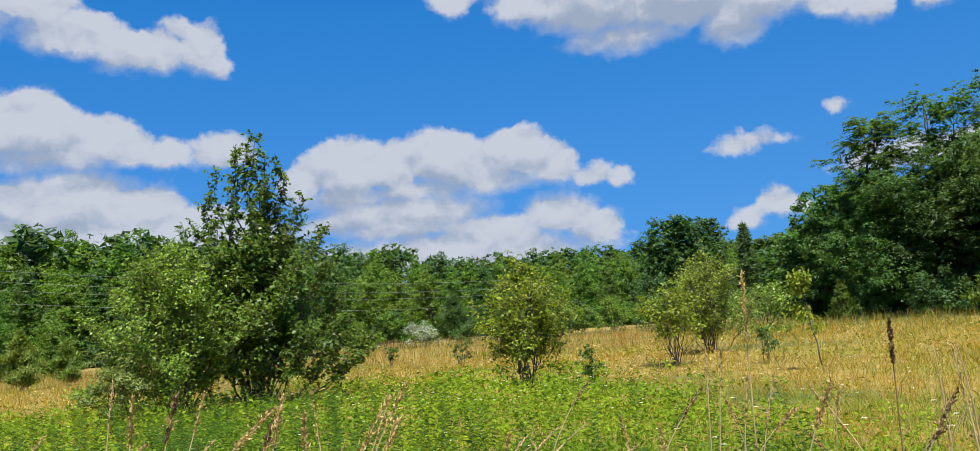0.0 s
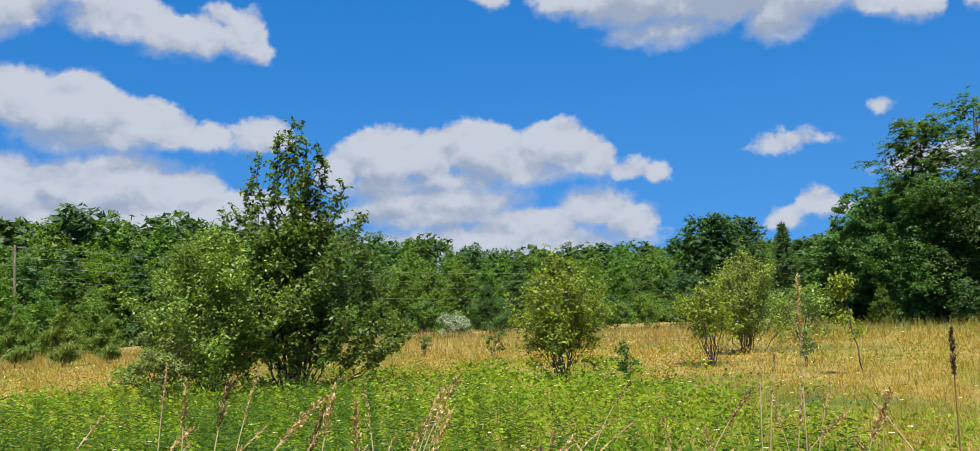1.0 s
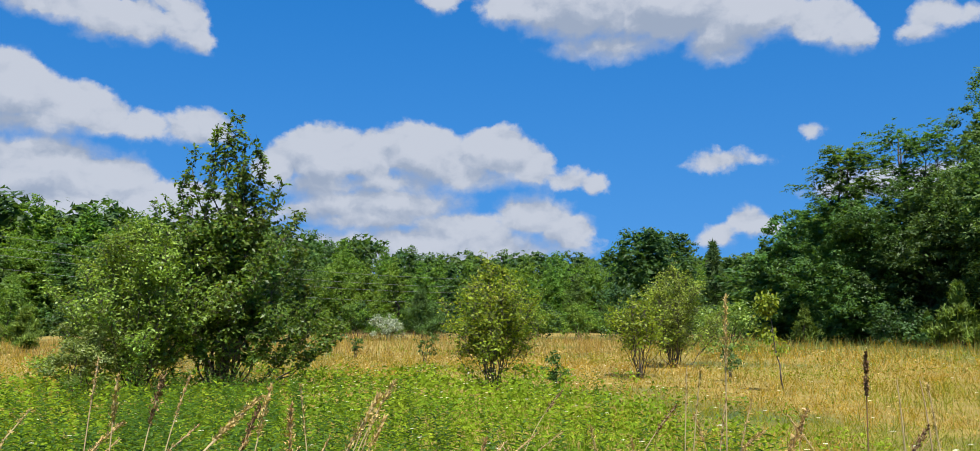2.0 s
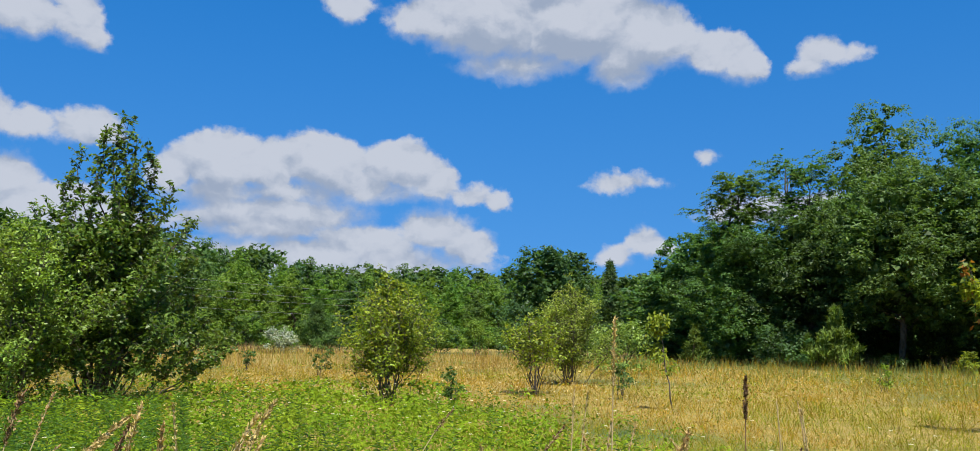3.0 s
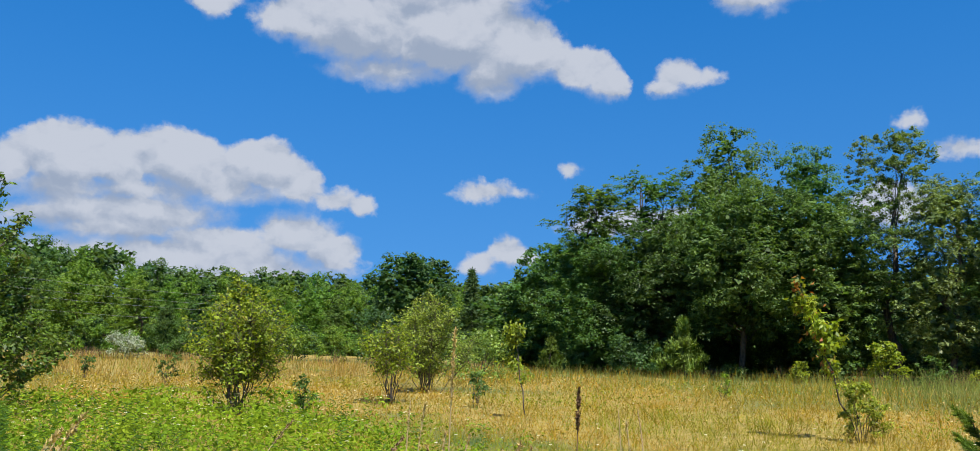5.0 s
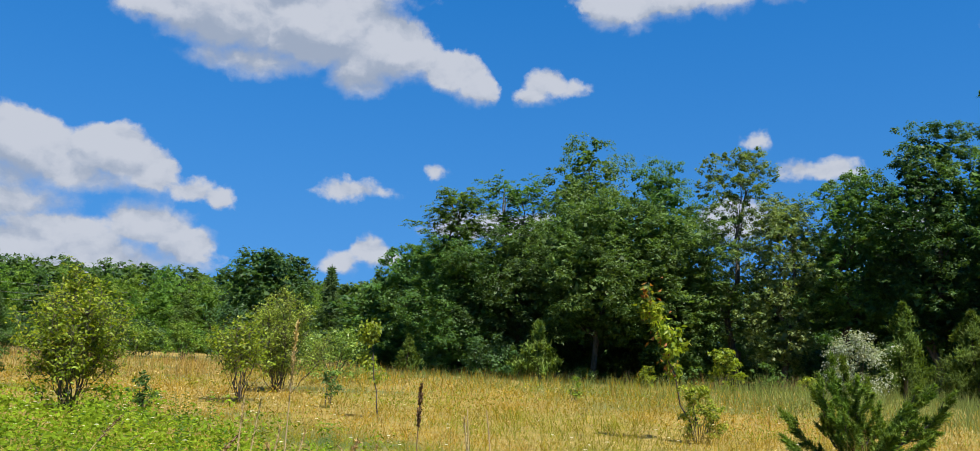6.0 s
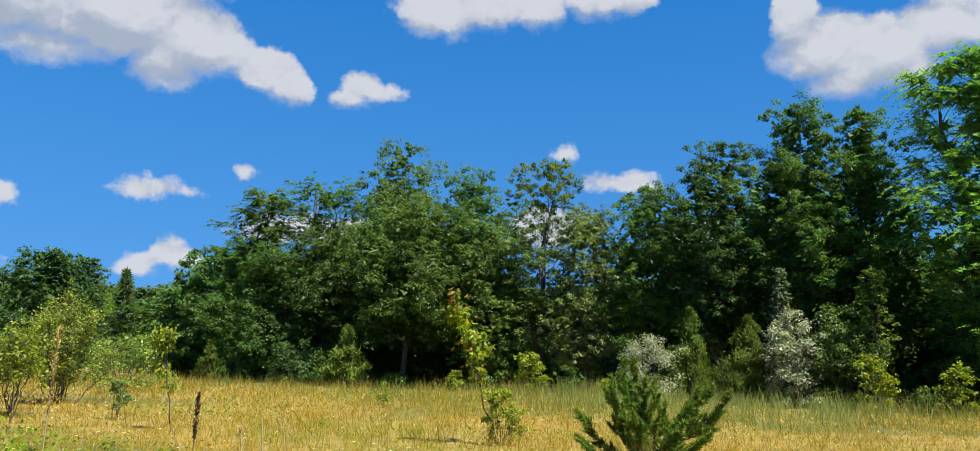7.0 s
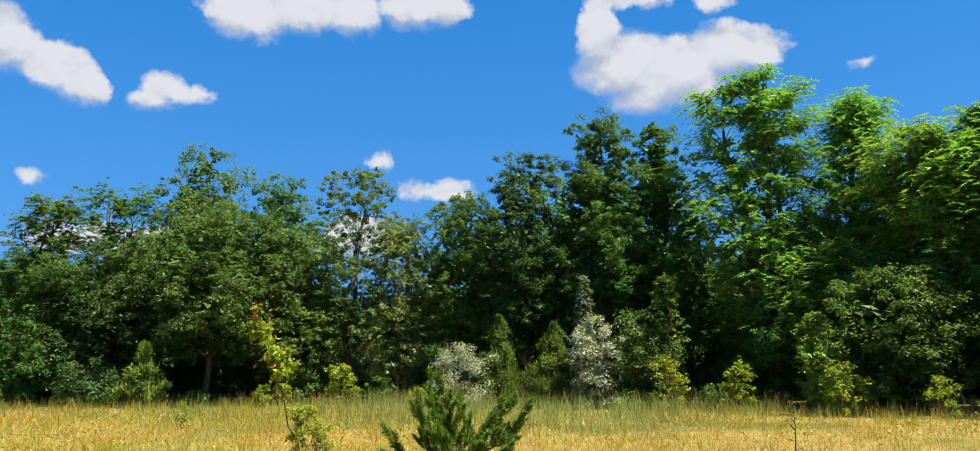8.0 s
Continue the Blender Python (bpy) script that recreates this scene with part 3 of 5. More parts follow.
def cedar(name, seed, x, y, height, wide, needle, label, group="", leaves=3500, size=0.22, point=1.0, category="cedar"):
    """A conical evergreen: upswept feathery sprays round a straight trunk."""
    rng = np.random.default_rng(seed)
    base = root(name, x, y)
    n = int(leaves * 1.6)
    boughs = 26
    bough = rng.integers(0, boughs, n)
    a = bough * 2.4 + rng.normal(0, 0.22, n)
    bu = (np.arange(boughs) + 0.5) / boughs
    u = np.clip(bu[bough] + rng.normal(0, 0.05, n), 0.0, 1)
    reach = wide * 0.5 * (1 - u ** 1.3) ** 0.8 * (0.8 + 0.4 * np.sin(bough * 1.7))
    rr = reach * rng.uniform(0.25, 1.0, n)
    z = 0.01 * height + u * height * 0.93 + 0.4 * rr * (1 - u)
    spots = np.stack([rr * np.cos(a), rr * np.sin(a), np.minimum(z, height * rng.uniform(0.9, 1.0, n))], 1)
    along = np.stack([np.cos(a), np.sin(a), np.full(n, 1.5 * point)], 1)
    nor = np.stack([np.cos(a) * 0.6, np.sin(a) * 0.6, np.full(n, 0.6)], 1) + rng.normal(0, 0.6, (n, 3))
    link("foliage", *leaf_quads(rng, spots, nor, size, size * 0.17, along), needle, base)
    link("trunk", *tube(bent(rng, (0, 0, -0.2), (0, 0, height * 0.92), 0, 6), np.linspace(0.03 * wide + 0.03, 0.01, 6), 6), BARK, base)
    return tagged(base, label, category, group)


def shrub(name, seed, x, y, height, wide, leaf, label, leaves=2500, size=0.12, stems=7, group="", category="shrub", clump=0.4, lumps=16, deep=None, low=0.18):
    """A many-stemmed bush: each stem arches out and up and carries leaf clumps."""
    rng = np.random.default_rng(seed)
    base = root(name, x, y)
    tips = []
    for i in range(stems):
        a = i * 2.4 + rng.uniform(-0.4, 0.4)
        r = wide * 0.5 * rng.uniform(0.15, 0.85)
        z = height * rng.uniform(0.6, 0.95) * (1 - 0.35 * r / wide)
        line = bent(rng, (0.06 * math.cos(a), 0.06 * math.sin(a), -0.1), (r * math.cos(a), r * math.sin(a), z), 0.12, 6)
        w = 0.004 * height + 0.006
        link("stem", *tube(line, np.linspace(w, w * 0.3, 6), 5), BARK, base)
        tips.append(line[2:])
    line = np.concatenate(tips)
    pick = rng.integers(0, len(line), lumps)
    c = line[pick] + rng.normal(0, 0.1 * wide, (lumps, 3)) * (1, 1, 0.5)
    u = rng.uniform(low, 0.95, 2 * lumps)
    a = rng.uniform(0, 2 * np.pi, 2 * lumps)
    r = wide * 0.5 * np.interp(u, [0, 0.2, 0.45, 0.75, 1.0], [0.6, 0.9, 1.0, 0.7, 0.2]) * rng.uniform(0.1, 1, 2 * lumps) ** 0.5
    c = np.concatenate([c, np.stack([r * np.cos(a), r * np.sin(a), u * height], 1)])
    c[:, 2] = np.clip(c[:, 2], height * low, height * 0.95)
    rad = rng.uniform(0.5, 1.15, len(c)) * clump * wide * 0.36
    if size > 0.15:
        # far off: finer three-cornered leaves
        link("foliage", *foliage(rng, c, rad, int(leaves * 1.9), size * 0.72, size * 0.45, shape=leaf_tips), leaf, base)
    else:
        link("foliage", *foliage(rng, c, rad, leaves, size, size * 0.6), leaf, base)
    return tagged(base, label, category, group)

# ---------------------------------------------------------------- ground
def lie(x, y):
    """The gentle unevenness of the field."""
    r = np.sqrt(x * x + y * y)
    return 0.05 * np.sin(x * 0.21 + 1) * np.cos(y * 0.17) * np.minimum(1, r / 8)


def ground():
    rings = np.concatenate([[0.0], np.geomspace(0.6, 3500, 90)])
    around = 120
    a = np.linspace(0, 2 * np.pi, around, endpoint=False)
    r, t = np.meshgrid(rings[1:], a, indexing="ij")
    x, y = (r * np.sin(t)).ravel(), (r * np.cos(t)).ravel()
    v = np.concatenate([np.stack([x, y, lie(x, y)], 1)])
    i, j = np.meshgrid(np.arange(len(rings) - 2), np.arange(around), indexing="ij")
    k = (j + 1) % around
    f = np.stack([i * around + j, (i + 1) * around + j, (i + 1) * around + k, i * around + k], -1).reshape(-1, 4)
    c = np.array([[0.0, 0.0, 0.0]])
    cap = len(v)
    v = np.concatenate([v, c])
    js = np.arange(0, around, 1)
    fan = np.stack([np.full(around, cap), js, (js + 1) % around, (js + 1) % around], 1)
    me = bpy.data.meshes.new("ground")
    me.from_pydata(v.tolist(), [], f.tolist() + [tuple(q[:3]) for q in fan.tolist()])
    for p in me.polygons:
        p.use_smooth = True
    me.materials.append(THATCH)
    tagged(new("ground", me), "dry straw-coloured field soil with green patches", "ground", kind="structure")


ground()


# ---------------------------------------------------------------- far wood, power line
def far_wood():
    kinds = []
    for i in range(6):
        kinds.append(tree("wood_tree", 100 + i, *at(-46 + i * 2.2, 118 + 3 * (i % 3)), 12.5, (9.5, 7.0, 8.5, 6.0, 9.5, 7.5)[i], LEAF_WOOD if i % 3 else LEAF_OAK, leaves=5200, size=0.34, low=0.02, top=(0.25, 0.1, 0.3, 0.05, 0.2, 0.35)[i], ragged=0.12, limbs=2, boughs=90, clump=0.13, label="dense dark green deciduous tree in a distant wood", group="trees of the far wood", turn=40 * i))
    backs = [tree("wood_tree", 110 + i, *at(-50 + i * 9, 140), 12.5, 10, LEAF_DEEP, leaves=900, size=1.05, low=0.02, top=0.4, limbs=2, boughs=60, clump=0.15, label="dark green deciduous tree deep in a distant wood", group="trees of the far wood") for i in range(3)]
    rng = np.random.default_rng(7)
    # height of the canopy by bearing, and how far off the wood stands
    bearings = [-60, -46, -40, -34, -27, -22, -18, -14, -9, -4, 2, 8, 14]
    tops = [7.6, 7.6, 7.5, 7.1, 6.5, 6.0, 5.4, 4.7, 4.4, 4.3, 4.1, 4.0, 4.6]
    away = [125, 122, 120, 118, 115, 112, 110, 108, 105, 100, 95, 90, 86]
    for row in range(4):
        b = -50.0 + row
        while b < 15:
            far = float(np.interp(b, bearings, away)) + row * 7 + rng.uniform(-2, 2)
            tall = 1.7 + far * math.tan(radians(float(np.interp(b, bearings, tops)))) * rng.uniform(0.86, 1.03)
            if row == 0:
                tall *= rng.uniform(0.72, 0.9)
            s = tall / 12.5
            m = pose(*at(b, far), 0, 0, 0, rng.uniform(0, 360)) @ Matrix.Diagonal((s * rng.uniform(0.85, 1.05), s * rng.uniform(0.85, 1.05), s, 1))
            copy_thing(kinds[int(rng.integers(0, 6))] if row < 2 else backs[int(rng.integers(0, 3))], m)
            b += math.degrees((4.9 if row < 2 else 6.6) * s / far) * rng.uniform(0.75, 1.15)

    # lower trees before the wood, round the foot of a utility pole
    for i, (b, far, s) in enumerate(((-42.9, 77, 0.5), (-40.9, 80, 0.46), (-45.2, 78, 0.52), (-38.2, 82, 0.44))):
        copy_thing(kinds[i + 1], pose(*at(b, far), 0, 0, 0, 70 * i) @ Matrix.Diagonal((s, s, s, 1)))
    # the wood goes on round the rest of the field
    for i in range(40):
        b = 94 + i * 5.2 + rng.uniform(-1, 1)
        s = rng.uniform(0.9, 1.25)
        copy_thing(backs[i % 3], pose(*at(b, 95 + 25 * math.sin(i * 0.5) + rng.uniform(-4, 4)), 0, 0, 0, rng.uniform(0, 360)) @ Matrix.Diagonal((s * 1.2, s * 1.2, s, 1)))


far_wood()

# taller crowns and a pine that stand out of the middle of the wood
tree("wood_tree", 131, *at(1.4, 82), 9.8, 8.0, LEAF_DEEP, leaves=7000, size=0.4, top=0.5, label="round-headed dark green deciduous tree above the wood", group="trees of the far wood")
tree("wood_tree", 132, *at(3.4, 84), 9.6, 3.6, LEAF_DEEP, leaves=2500, size=0.4, top=0.4, label="narrow dark tree with a ragged top", group="trees of the far wood")
cedar("pine_tree", 133, *at(5.6, 88), 9.5, 3.2, LEAF_DEEP, "dark pine with a ragged pointed top", leaves=1800, size=0.6, point=0.3, category="pine")

# hedge of shrubs along the far edge of the field
def field_edge():
    kinds = [shrub("hedge_shrub", 150 + i, *at(-30 + 4 * i, 78), 3.2, 4.2, LEAF_DEEP if i % 2 else LEAF_WOOD, "dark green shrub at the edge of the field", leaves=1000, size=0.3, group="shrubs along the field edge", low=0.05) for i in range(4)]
    rng = np.random.default_rng(9)
    b = -56.0
    while b < 13:
        far = float(np.interp(b, [-56, -30, -22, -10, 0, 13], [88, 82, 78, 74, 66, 62]))
        for row in range(2):
            s = rng.uniform(0.55, 1.25)
            copy_thing(kinds[int(rng.integers(0, 4))], pose(*at(b + rng.uniform(-0.7, 0.7), far + row * 6), 0, 0, 0, rng.uniform(0, 360)) @ Matrix.Diagonal((s, s, s * rng.uniform(0.8, 1.2), 1)))
        b += 2.4 * rng.uniform(0.8, 1.2)


field_edge()
shrub("silver_shrub", 171, *at(-16.0, 72), 2.1, 3.4, LEAF_SILVER, "rounded pale silver-green shrub at the field edge", leaves=1600, size=0.2, low=0.05)
cedar("cedar_tree", 172, *at(-13.6, 73), 4.6, 4.0, LEAF_OAK, "soft green conical tree at the field edge", leaves=6000, size=0.3)
for i, (b, h) in enumerate(((-39.8, 3.3), (-37.4, 2.5), (-42.2, 3.0), (-44.5, 2.6))):
    cedar("cedar_tree", 180 + i, *at(b, 54 + 2 * i), h, h * 0.85, NEEDLE_YELLOW, "bushy green conical cedar at the field edge", group="cedars at the field edge", leaves=5200, size=0.28, point=1.3)


def power_line():
    rng = np.random.default_rng(3)
    ends = []
    for b, r, h in ((-62, 74, 9.6), (-42.3, 84, 9.7), (-2.5, 112, 6.6)):
        x, y = at(b, r)
        pole = root("utility_pole", x, y)
        link("post", *tube([(0, 0, -0.5), (0, 0, h * 0.5), (0.03, 0, h)], (0.14, 0.12, 0.1), 8), POLE_WOOD, pole)
        link("crossarm", *tube([(-0.35, -0.9, h - 0.25), (0, 0, h - 0.24), (0.35, 0.9, h - 0.25)], (0.06, 0.06, 0.06), 4), POLE_WOOD, pole)
        tagged(pole, "weathered wooden utility pole with a crossarm", "utility pole", "poles of the power line")
        ends.append((x, y, h))
    for a, b in zip(ends, ends[1:]):
        for drop, off in ((0.1, 0.0), (1.05, 0.3), (1.75, -0.3), (2.9, 0.2)):
            u = np.linspace(0, 1, 24)
            p = np.stack([a[i] + (b[i] - a[i]) * u for i in range(3)], 1)
            p[:, 2] -= drop + 1.3 * np.sin(np.pi * u)
            p[:, 1] += off
            wire = link("power_cable", *tube(p, np.full(24, 0.010), 4), WIRE)
            tagged(wire, "thin grey overhead cable sagging between utility poles", "cable", "cables of the power line")


power_line()

# ---------------------------------------------------------------- tall trees along the near edge
EDGE = "tall trees along the field edge"


def edge_tree(seed, bearing, distance, rise, wide, leaf, label, **more):
    return tree("edge_tree", seed, *by(bearing, distance), 1.7 + distance * math.tan(radians(rise)), wide, leaf, label=label, group=EDGE, **more)


def edge_locust(seed, bearing, distance, rise, wide, leaf, label, **more):
    return locust("edge_tree", seed, *by(bearing, distance), 1.7 + distance * math.tan(radians(rise)), wide, leaf, label, EDGE, **more)


edge_tree(201, 9.6, 66, 4.7, 5.5, LEAF_OAK, "bushy mid-green tree at the field edge", size=0.34, leaves=9000, low=0.06, top=0.45)
edge_tree(202, 11.8, 62, 6.6, 8, LEAF_OAK, "bushy bright green tree at the field edge", size=0.32, leaves=11000, low=0.06, top=0.45)
edge_locust(203, 13.2, 57, 10.4, 4.6, LEAF_OAK, "open-crowned green tree with airy top branches", low=0.4, belly=0.7, top=0.75, boughs=90, fronds=18, frond=0.5, leaflet=0.17, fill=900, stems=2, droop=0.3)
edge_tree(204, 13.8, 55, 7.2, 7.5, LEAF_OAK, "dense green tree clothed with leaves to the ground", size=0.19, leaves=20100, ragged=0.08, low=0.05, top=0.6)
edge_locust(205, 17.2, 57, 11.6, 5.2, LEAF_OAK, "open-crowned feathery green tree with gaps of sky", low=0.42, belly=0.75, top=0.75, boughs=90, fronds=16, frond=0.5, leaflet=0.17, fill=600, stems=3, droop=0.3)
edge_tree(206, 17.6, 54, 8.0, 8.0, LEAF_DEEP, "dense dark green tree clothed with leaves to the ground", size=0.19, leaves=21700, ragged=0.08, low=0.18, top=0.6)
edge_tree(207, 22.0, 58, 13.9, 6.6, LEAF_OAK, "tall dark green tree with a rounded top", size=0.19, leaves=20100, ragged=0.1, low=0.3, belly=0.6, top=0.6, boughs=170, clump=0.11)
edge_tree(208, 22.8, 52, 10.6, 9.5, LEAF_OLIVE, "broad olive-green tree with fine pale leaves", size=0.2, leaves=27000, low=0.24, top=0.6, boughs=190, clump=0.085, ragged=0.08)
edge_tree(209, 26.8, 58, 12.6, 8, LEAF_OAK, "tall green tree with a domed crown", size=0.19, leaves=20100, ragged=0.08, low=0.2, top=0.45)
edge_tree(210, 27.6, 51, 9.6, 8, LEAF_OLIVE, "olive-green tree with fine pale leaves", size=0.2, leaves=21000, low=0.24, top=0.5, boughs=170, clump=0.09, ragged=0.08)
edge_tree(211, 31.7, 52, 13.2, 5.4, LEAF_OLIVE, "slender vine-hung tree with a thin feathery top", size=0.18, leaves=15000, low=0.2, top=0.6, airy=0.35)
edge_tree(212, 34.6, 50, 10.0, 5.2, LEAF_VINE, "pale green vine-covered tree with small leaves", size=0.16, leaves=15000, low=0.14, top=0.6, airy=0.1)
edge_tree(213, 38.8, 50, 11.6, 6.0, LEAF_OAK, "bright green leafy tree with gaps in its crown", size=0.18, leaves=16500, low=0.3, top=0.45, airy=0.25)
edge_tree(214, 42.9, 48, 14.3, 6.0, LEAF_DEEP, "tall dark green tree with upswept branches", size=0.17, leaves=26000, low=0.2, top=0.4, ragged=0.1, boughs=150, clump=0.1)
edge_tree(215, 48.0, 48, 16.6, 8.5, LEAF_OAK, "large dark oak with a broad dense crown", size=0.17, leaves=42000, low=0.2, top=0.25, ragged=0.12, boughs=190, clump=0.09)
edge_tree(216, 52.0, 47, 15.8, 7.0, LEAF_OAK, "large dark oak with a dense ragged crown", size=0.17, leaves=33000, low=0.22, top=0.2, ragged=0.12, boughs=170, clump=0.09)
edge_locust(217, 59.1, 45, 18.4, 6.6, LEAF_LOCUST, "tall feathery locust tree with layered bright green boughs", low=0.1, belly=0.35, top=0.42, boughs=200, fronds=20, leaflet=0.17, fill=5000, stems=3)
edge_locust(218, 63.2, 45, 17.2, 5.6, LEAF_LOCUST, "tall feathery locust tree with layered bright green boughs", low=0.1, belly=0.35, top=0.38, boughs=170, fronds=20, leaflet=0.17, fill=5000, stems=3)
edge_locust(219, 67.4, 43, 14.2, 7.0, LEAF_LOCUST, "feathery bright green locust tree", low=0.1, top=0.42, boughs=170, fronds=20, leaflet=0.17, stems=3, fill=5000)
edge_locust(220, 71.2, 42, 15.2, 7.0, LEAF_LOCUST, "tall feathery bright green locust tree", low=0.1, top=0.42, boughs=170, fronds=20, leaflet=0.17, stems=3, fill=5000)
edge_tree(221, 66.0, 39, 6.0, 6.0, LEAF_OAK, "round leafy green tree in front of taller trees", size=0.18, leaves=18600, low=0.06, top=0.45)
edge_tree(222, 77.0, 40, 15.0, 8, LEAF_OAK, "large green tree at the field edge", size=0.34, leaves=11000, low=0.08, top=0.6)
edge_tree(223, 84.0, 40, 14.0, 8, LEAF_DEEP, "large green tree at the field edge", size=0.34, leaves=11000, low=0.08, top=0.6)


def second_row():
    kinds = [tree("back_tree", 240 + i, *at(20 + 20 * i, 66), 11, 9, LEAF_DEEP, leaves=1800, size=0.85, boughs=80, limbs=2, low=0.03, top=0.5, label="dark green tree deep in the wood", group="trees deeper in the wood") for i in range(3)]
    rng = np.random.default_rng(11)
    for b in np.arange(9, 92, 4.3):
        far = float(np.interp(b, [9, 25, 45, 60, 92], [76, 66, 58, 54, 50]))
        s = float(np.interp(b, [9, 13, 16, 20, 26, 30, 33, 38, 41, 45, 53, 56, 60, 92], [0.6, 0.6, 0.7, 0.85, 0.85, 0.68, 0.64, 0.66, 0.78, 1.05, 1.0, 0.6, 1.0, 1.05])) * rng.uniform(0.92, 1.05)
        copy_thing(kinds[int(rng.integers(0, 3))], pose(*at(b + rng.uniform(-1, 1), far + rng.uniform(-2, 4)), 0, 0, 0, rng.uniform(0, 360)) @ Matrix.Diagonal((0.95, 0.95, s, 1)))
        copy_thing(kinds[int(rng.integers(0, 3))], pose(*at(b + 2.1, far + 9), 0, 0, 0, rng.uniform(0, 360)) @ Matrix.Diagonal((0.95, 0.95, s * 0.95, 1)))


second_row()


def brush():
    """Low dark undergrowth under the tall trees."""
    kinds = [shrub("undergrowth_shrub", 260 + i, *at(16 + 12 * i, 50), 2.6, 4.0, (LEAF_DEEP, LEAF_OAK, LEAF_DEEP, LEAF_OLIVE)[i], "dark green undergrowth shrub beneath tall trees", leaves=1200, size=0.26, group="undergrowth beneath the trees", low=0.05) for i in range(4)]
    rng = np.random.default_rng(12)
    for b in np.arange(12, 92, 2.8):
        far = float(np.interp(b, [12, 24, 41, 57, 70, 92], [57, 51.5, 47.5, 42, 38, 37]))
        for row, tall in ((4.5, 0.9), (7.5, 1.5)):
            s = rng.uniform(0.75, 1.2)
            copy_thing(kinds[int(rng.integers(0, 4))], pose(*at(b + rng.uniform(-0.8, 0.8), far + row), 0, 0, 0, rng.uniform(0, 360)) @ Matrix.Diagonal((s, s, s * tall * rng.uniform(0.7, 1.1), 1)))


brush()

# bushes and cedars that stand in front of the tall trees
cedar("cedar_tree", 301, *by(19.0, 49), 3.4, 2.7, NEEDLE_YELLOW, "spiky yellow-green young cedar at the field edge", leaves=2200, size=0.34, point=1.6)
cedar("cedar_tree", 302, *by(17.3, 50), 1.9, 0.9, NEEDLE_YELLOW, "small yellow-green cedar at the field edge", leaves=700, size=0.24, point=1.6)
cedar("cedar_tree", 303, *by(10.5, 52), 2.4, 1.7, NEEDLE, "small green conical cedar at the field edge", leaves=1300, size=0.24)
cedar("cedar_tree", 304, *by(41.3, 42), 4.6, 3.0, NEEDLE, "slim dark green conical cedar", leaves=6500, size=0.2, point=1.5)
cedar("cedar_tree", 305, *by(44.9, 41.5), 4.2, 3.7, NEEDLE, "broad dark green conical cedar", leaves=7500, size=0.2, point=1.5)
cedar("cedar_tree", 306, *by(48.0, 41), 2.4, 1.4, NEEDLE_YELLOW, "small yellow-green cedar beside silvery bushes", leaves=1300, size=0.2)
shrub("silver_shrub", 310, *by(38.6, 40), 3.0, 2.9, LEAF_SILVER, "pale silvery autumn olive bush", leaves=4600, size=0.11, low=0.03, lumps=36, clump=0.5)
shrub("silver_shrub", 311, *by(47.6, 40.5), 4.4, 2.8, LEAF_SILVER, "tall pale silvery autumn olive bush", leaves=8000, size=0.12, low=0.03, lumps=46, clump=0.5)
# shaded right half of the silvery bush: its shade is put into darker leaves
shrub("grey_shrub", 312, *by(50.2, 41.5), 4.6, 3.6, LEAF_OLIVE, "dull grey-green bush in the shade of tall trees", leaves=6500, size=0.14, low=0.03, lumps=40, clump=0.5)
tree("slender_tree", 313, *by(46.9, 42), 6.3, 0.9, LEAF_GREY, leaves=2000, size=0.16, low=0.45, top=0.3, label="slender pale-leaved young tree with a pointed top")
tree("slender_tree", 314, *by(52.3, 41.5), 6.2, 1.6, LEAF_SHRUB, leaves=2400, size=0.14, low=0.2, top=0.4, airy=0.4, label="slender yellow-green young tree with loose leaves")
shrub("young_shrub", 315, *by(52.1, 39), 2.4, 2.0, LEAF_YELLOW, "bright yellow-green young shrub at the field edge", leaves=1500, size=0.14, low=0.05)
shrub("young_shrub", 316, *by(56.5, 38), 2.2, 1.5, LEAF_YELLOW, "bright yellow-green young shrub at the field edge", leaves=800, size=0.14, low=0.05)
tree("slender_tree", 317, *by(61.3, 37), 4.0, 1.8, LEAF_SHRUB, leaves=3800, size=0.13, low=0.12, top=0.2, label="young cone-shaped pale green tree at the field edge")
shrub("young_shrub", 318, *by(62.6, 36), 2.0, 2.0, LEAF_YELLOW, "bright yellow-green young shrub at the field edge", leaves=1300, size=0.14, low=0.05)
shrub("young_shrub", 319, *by(30.9, 44), 2.2, 2.0, LEAF_YELLOW, "yellow-green young shrub at the field edge", leaves=1300, size=0.15, low=0.05)
for i, b in enumerate((22.0, 26.0, 33.5, 36.0, 55.0, 68.0, 70.5)):
    shrub("low_shrub", 330 + i, *by(b, float(np.interp(b, [20, 40, 70], [49, 44, 35]))), 0.9 + 0.3 * (i % 3), 1.5, LEAF_YELLOW if i % 2 else LEAF_OAK, "low leafy green shrub at the field edge", leaves=600, size=0.13, group="low shrubs at the field edge", low=0.05)


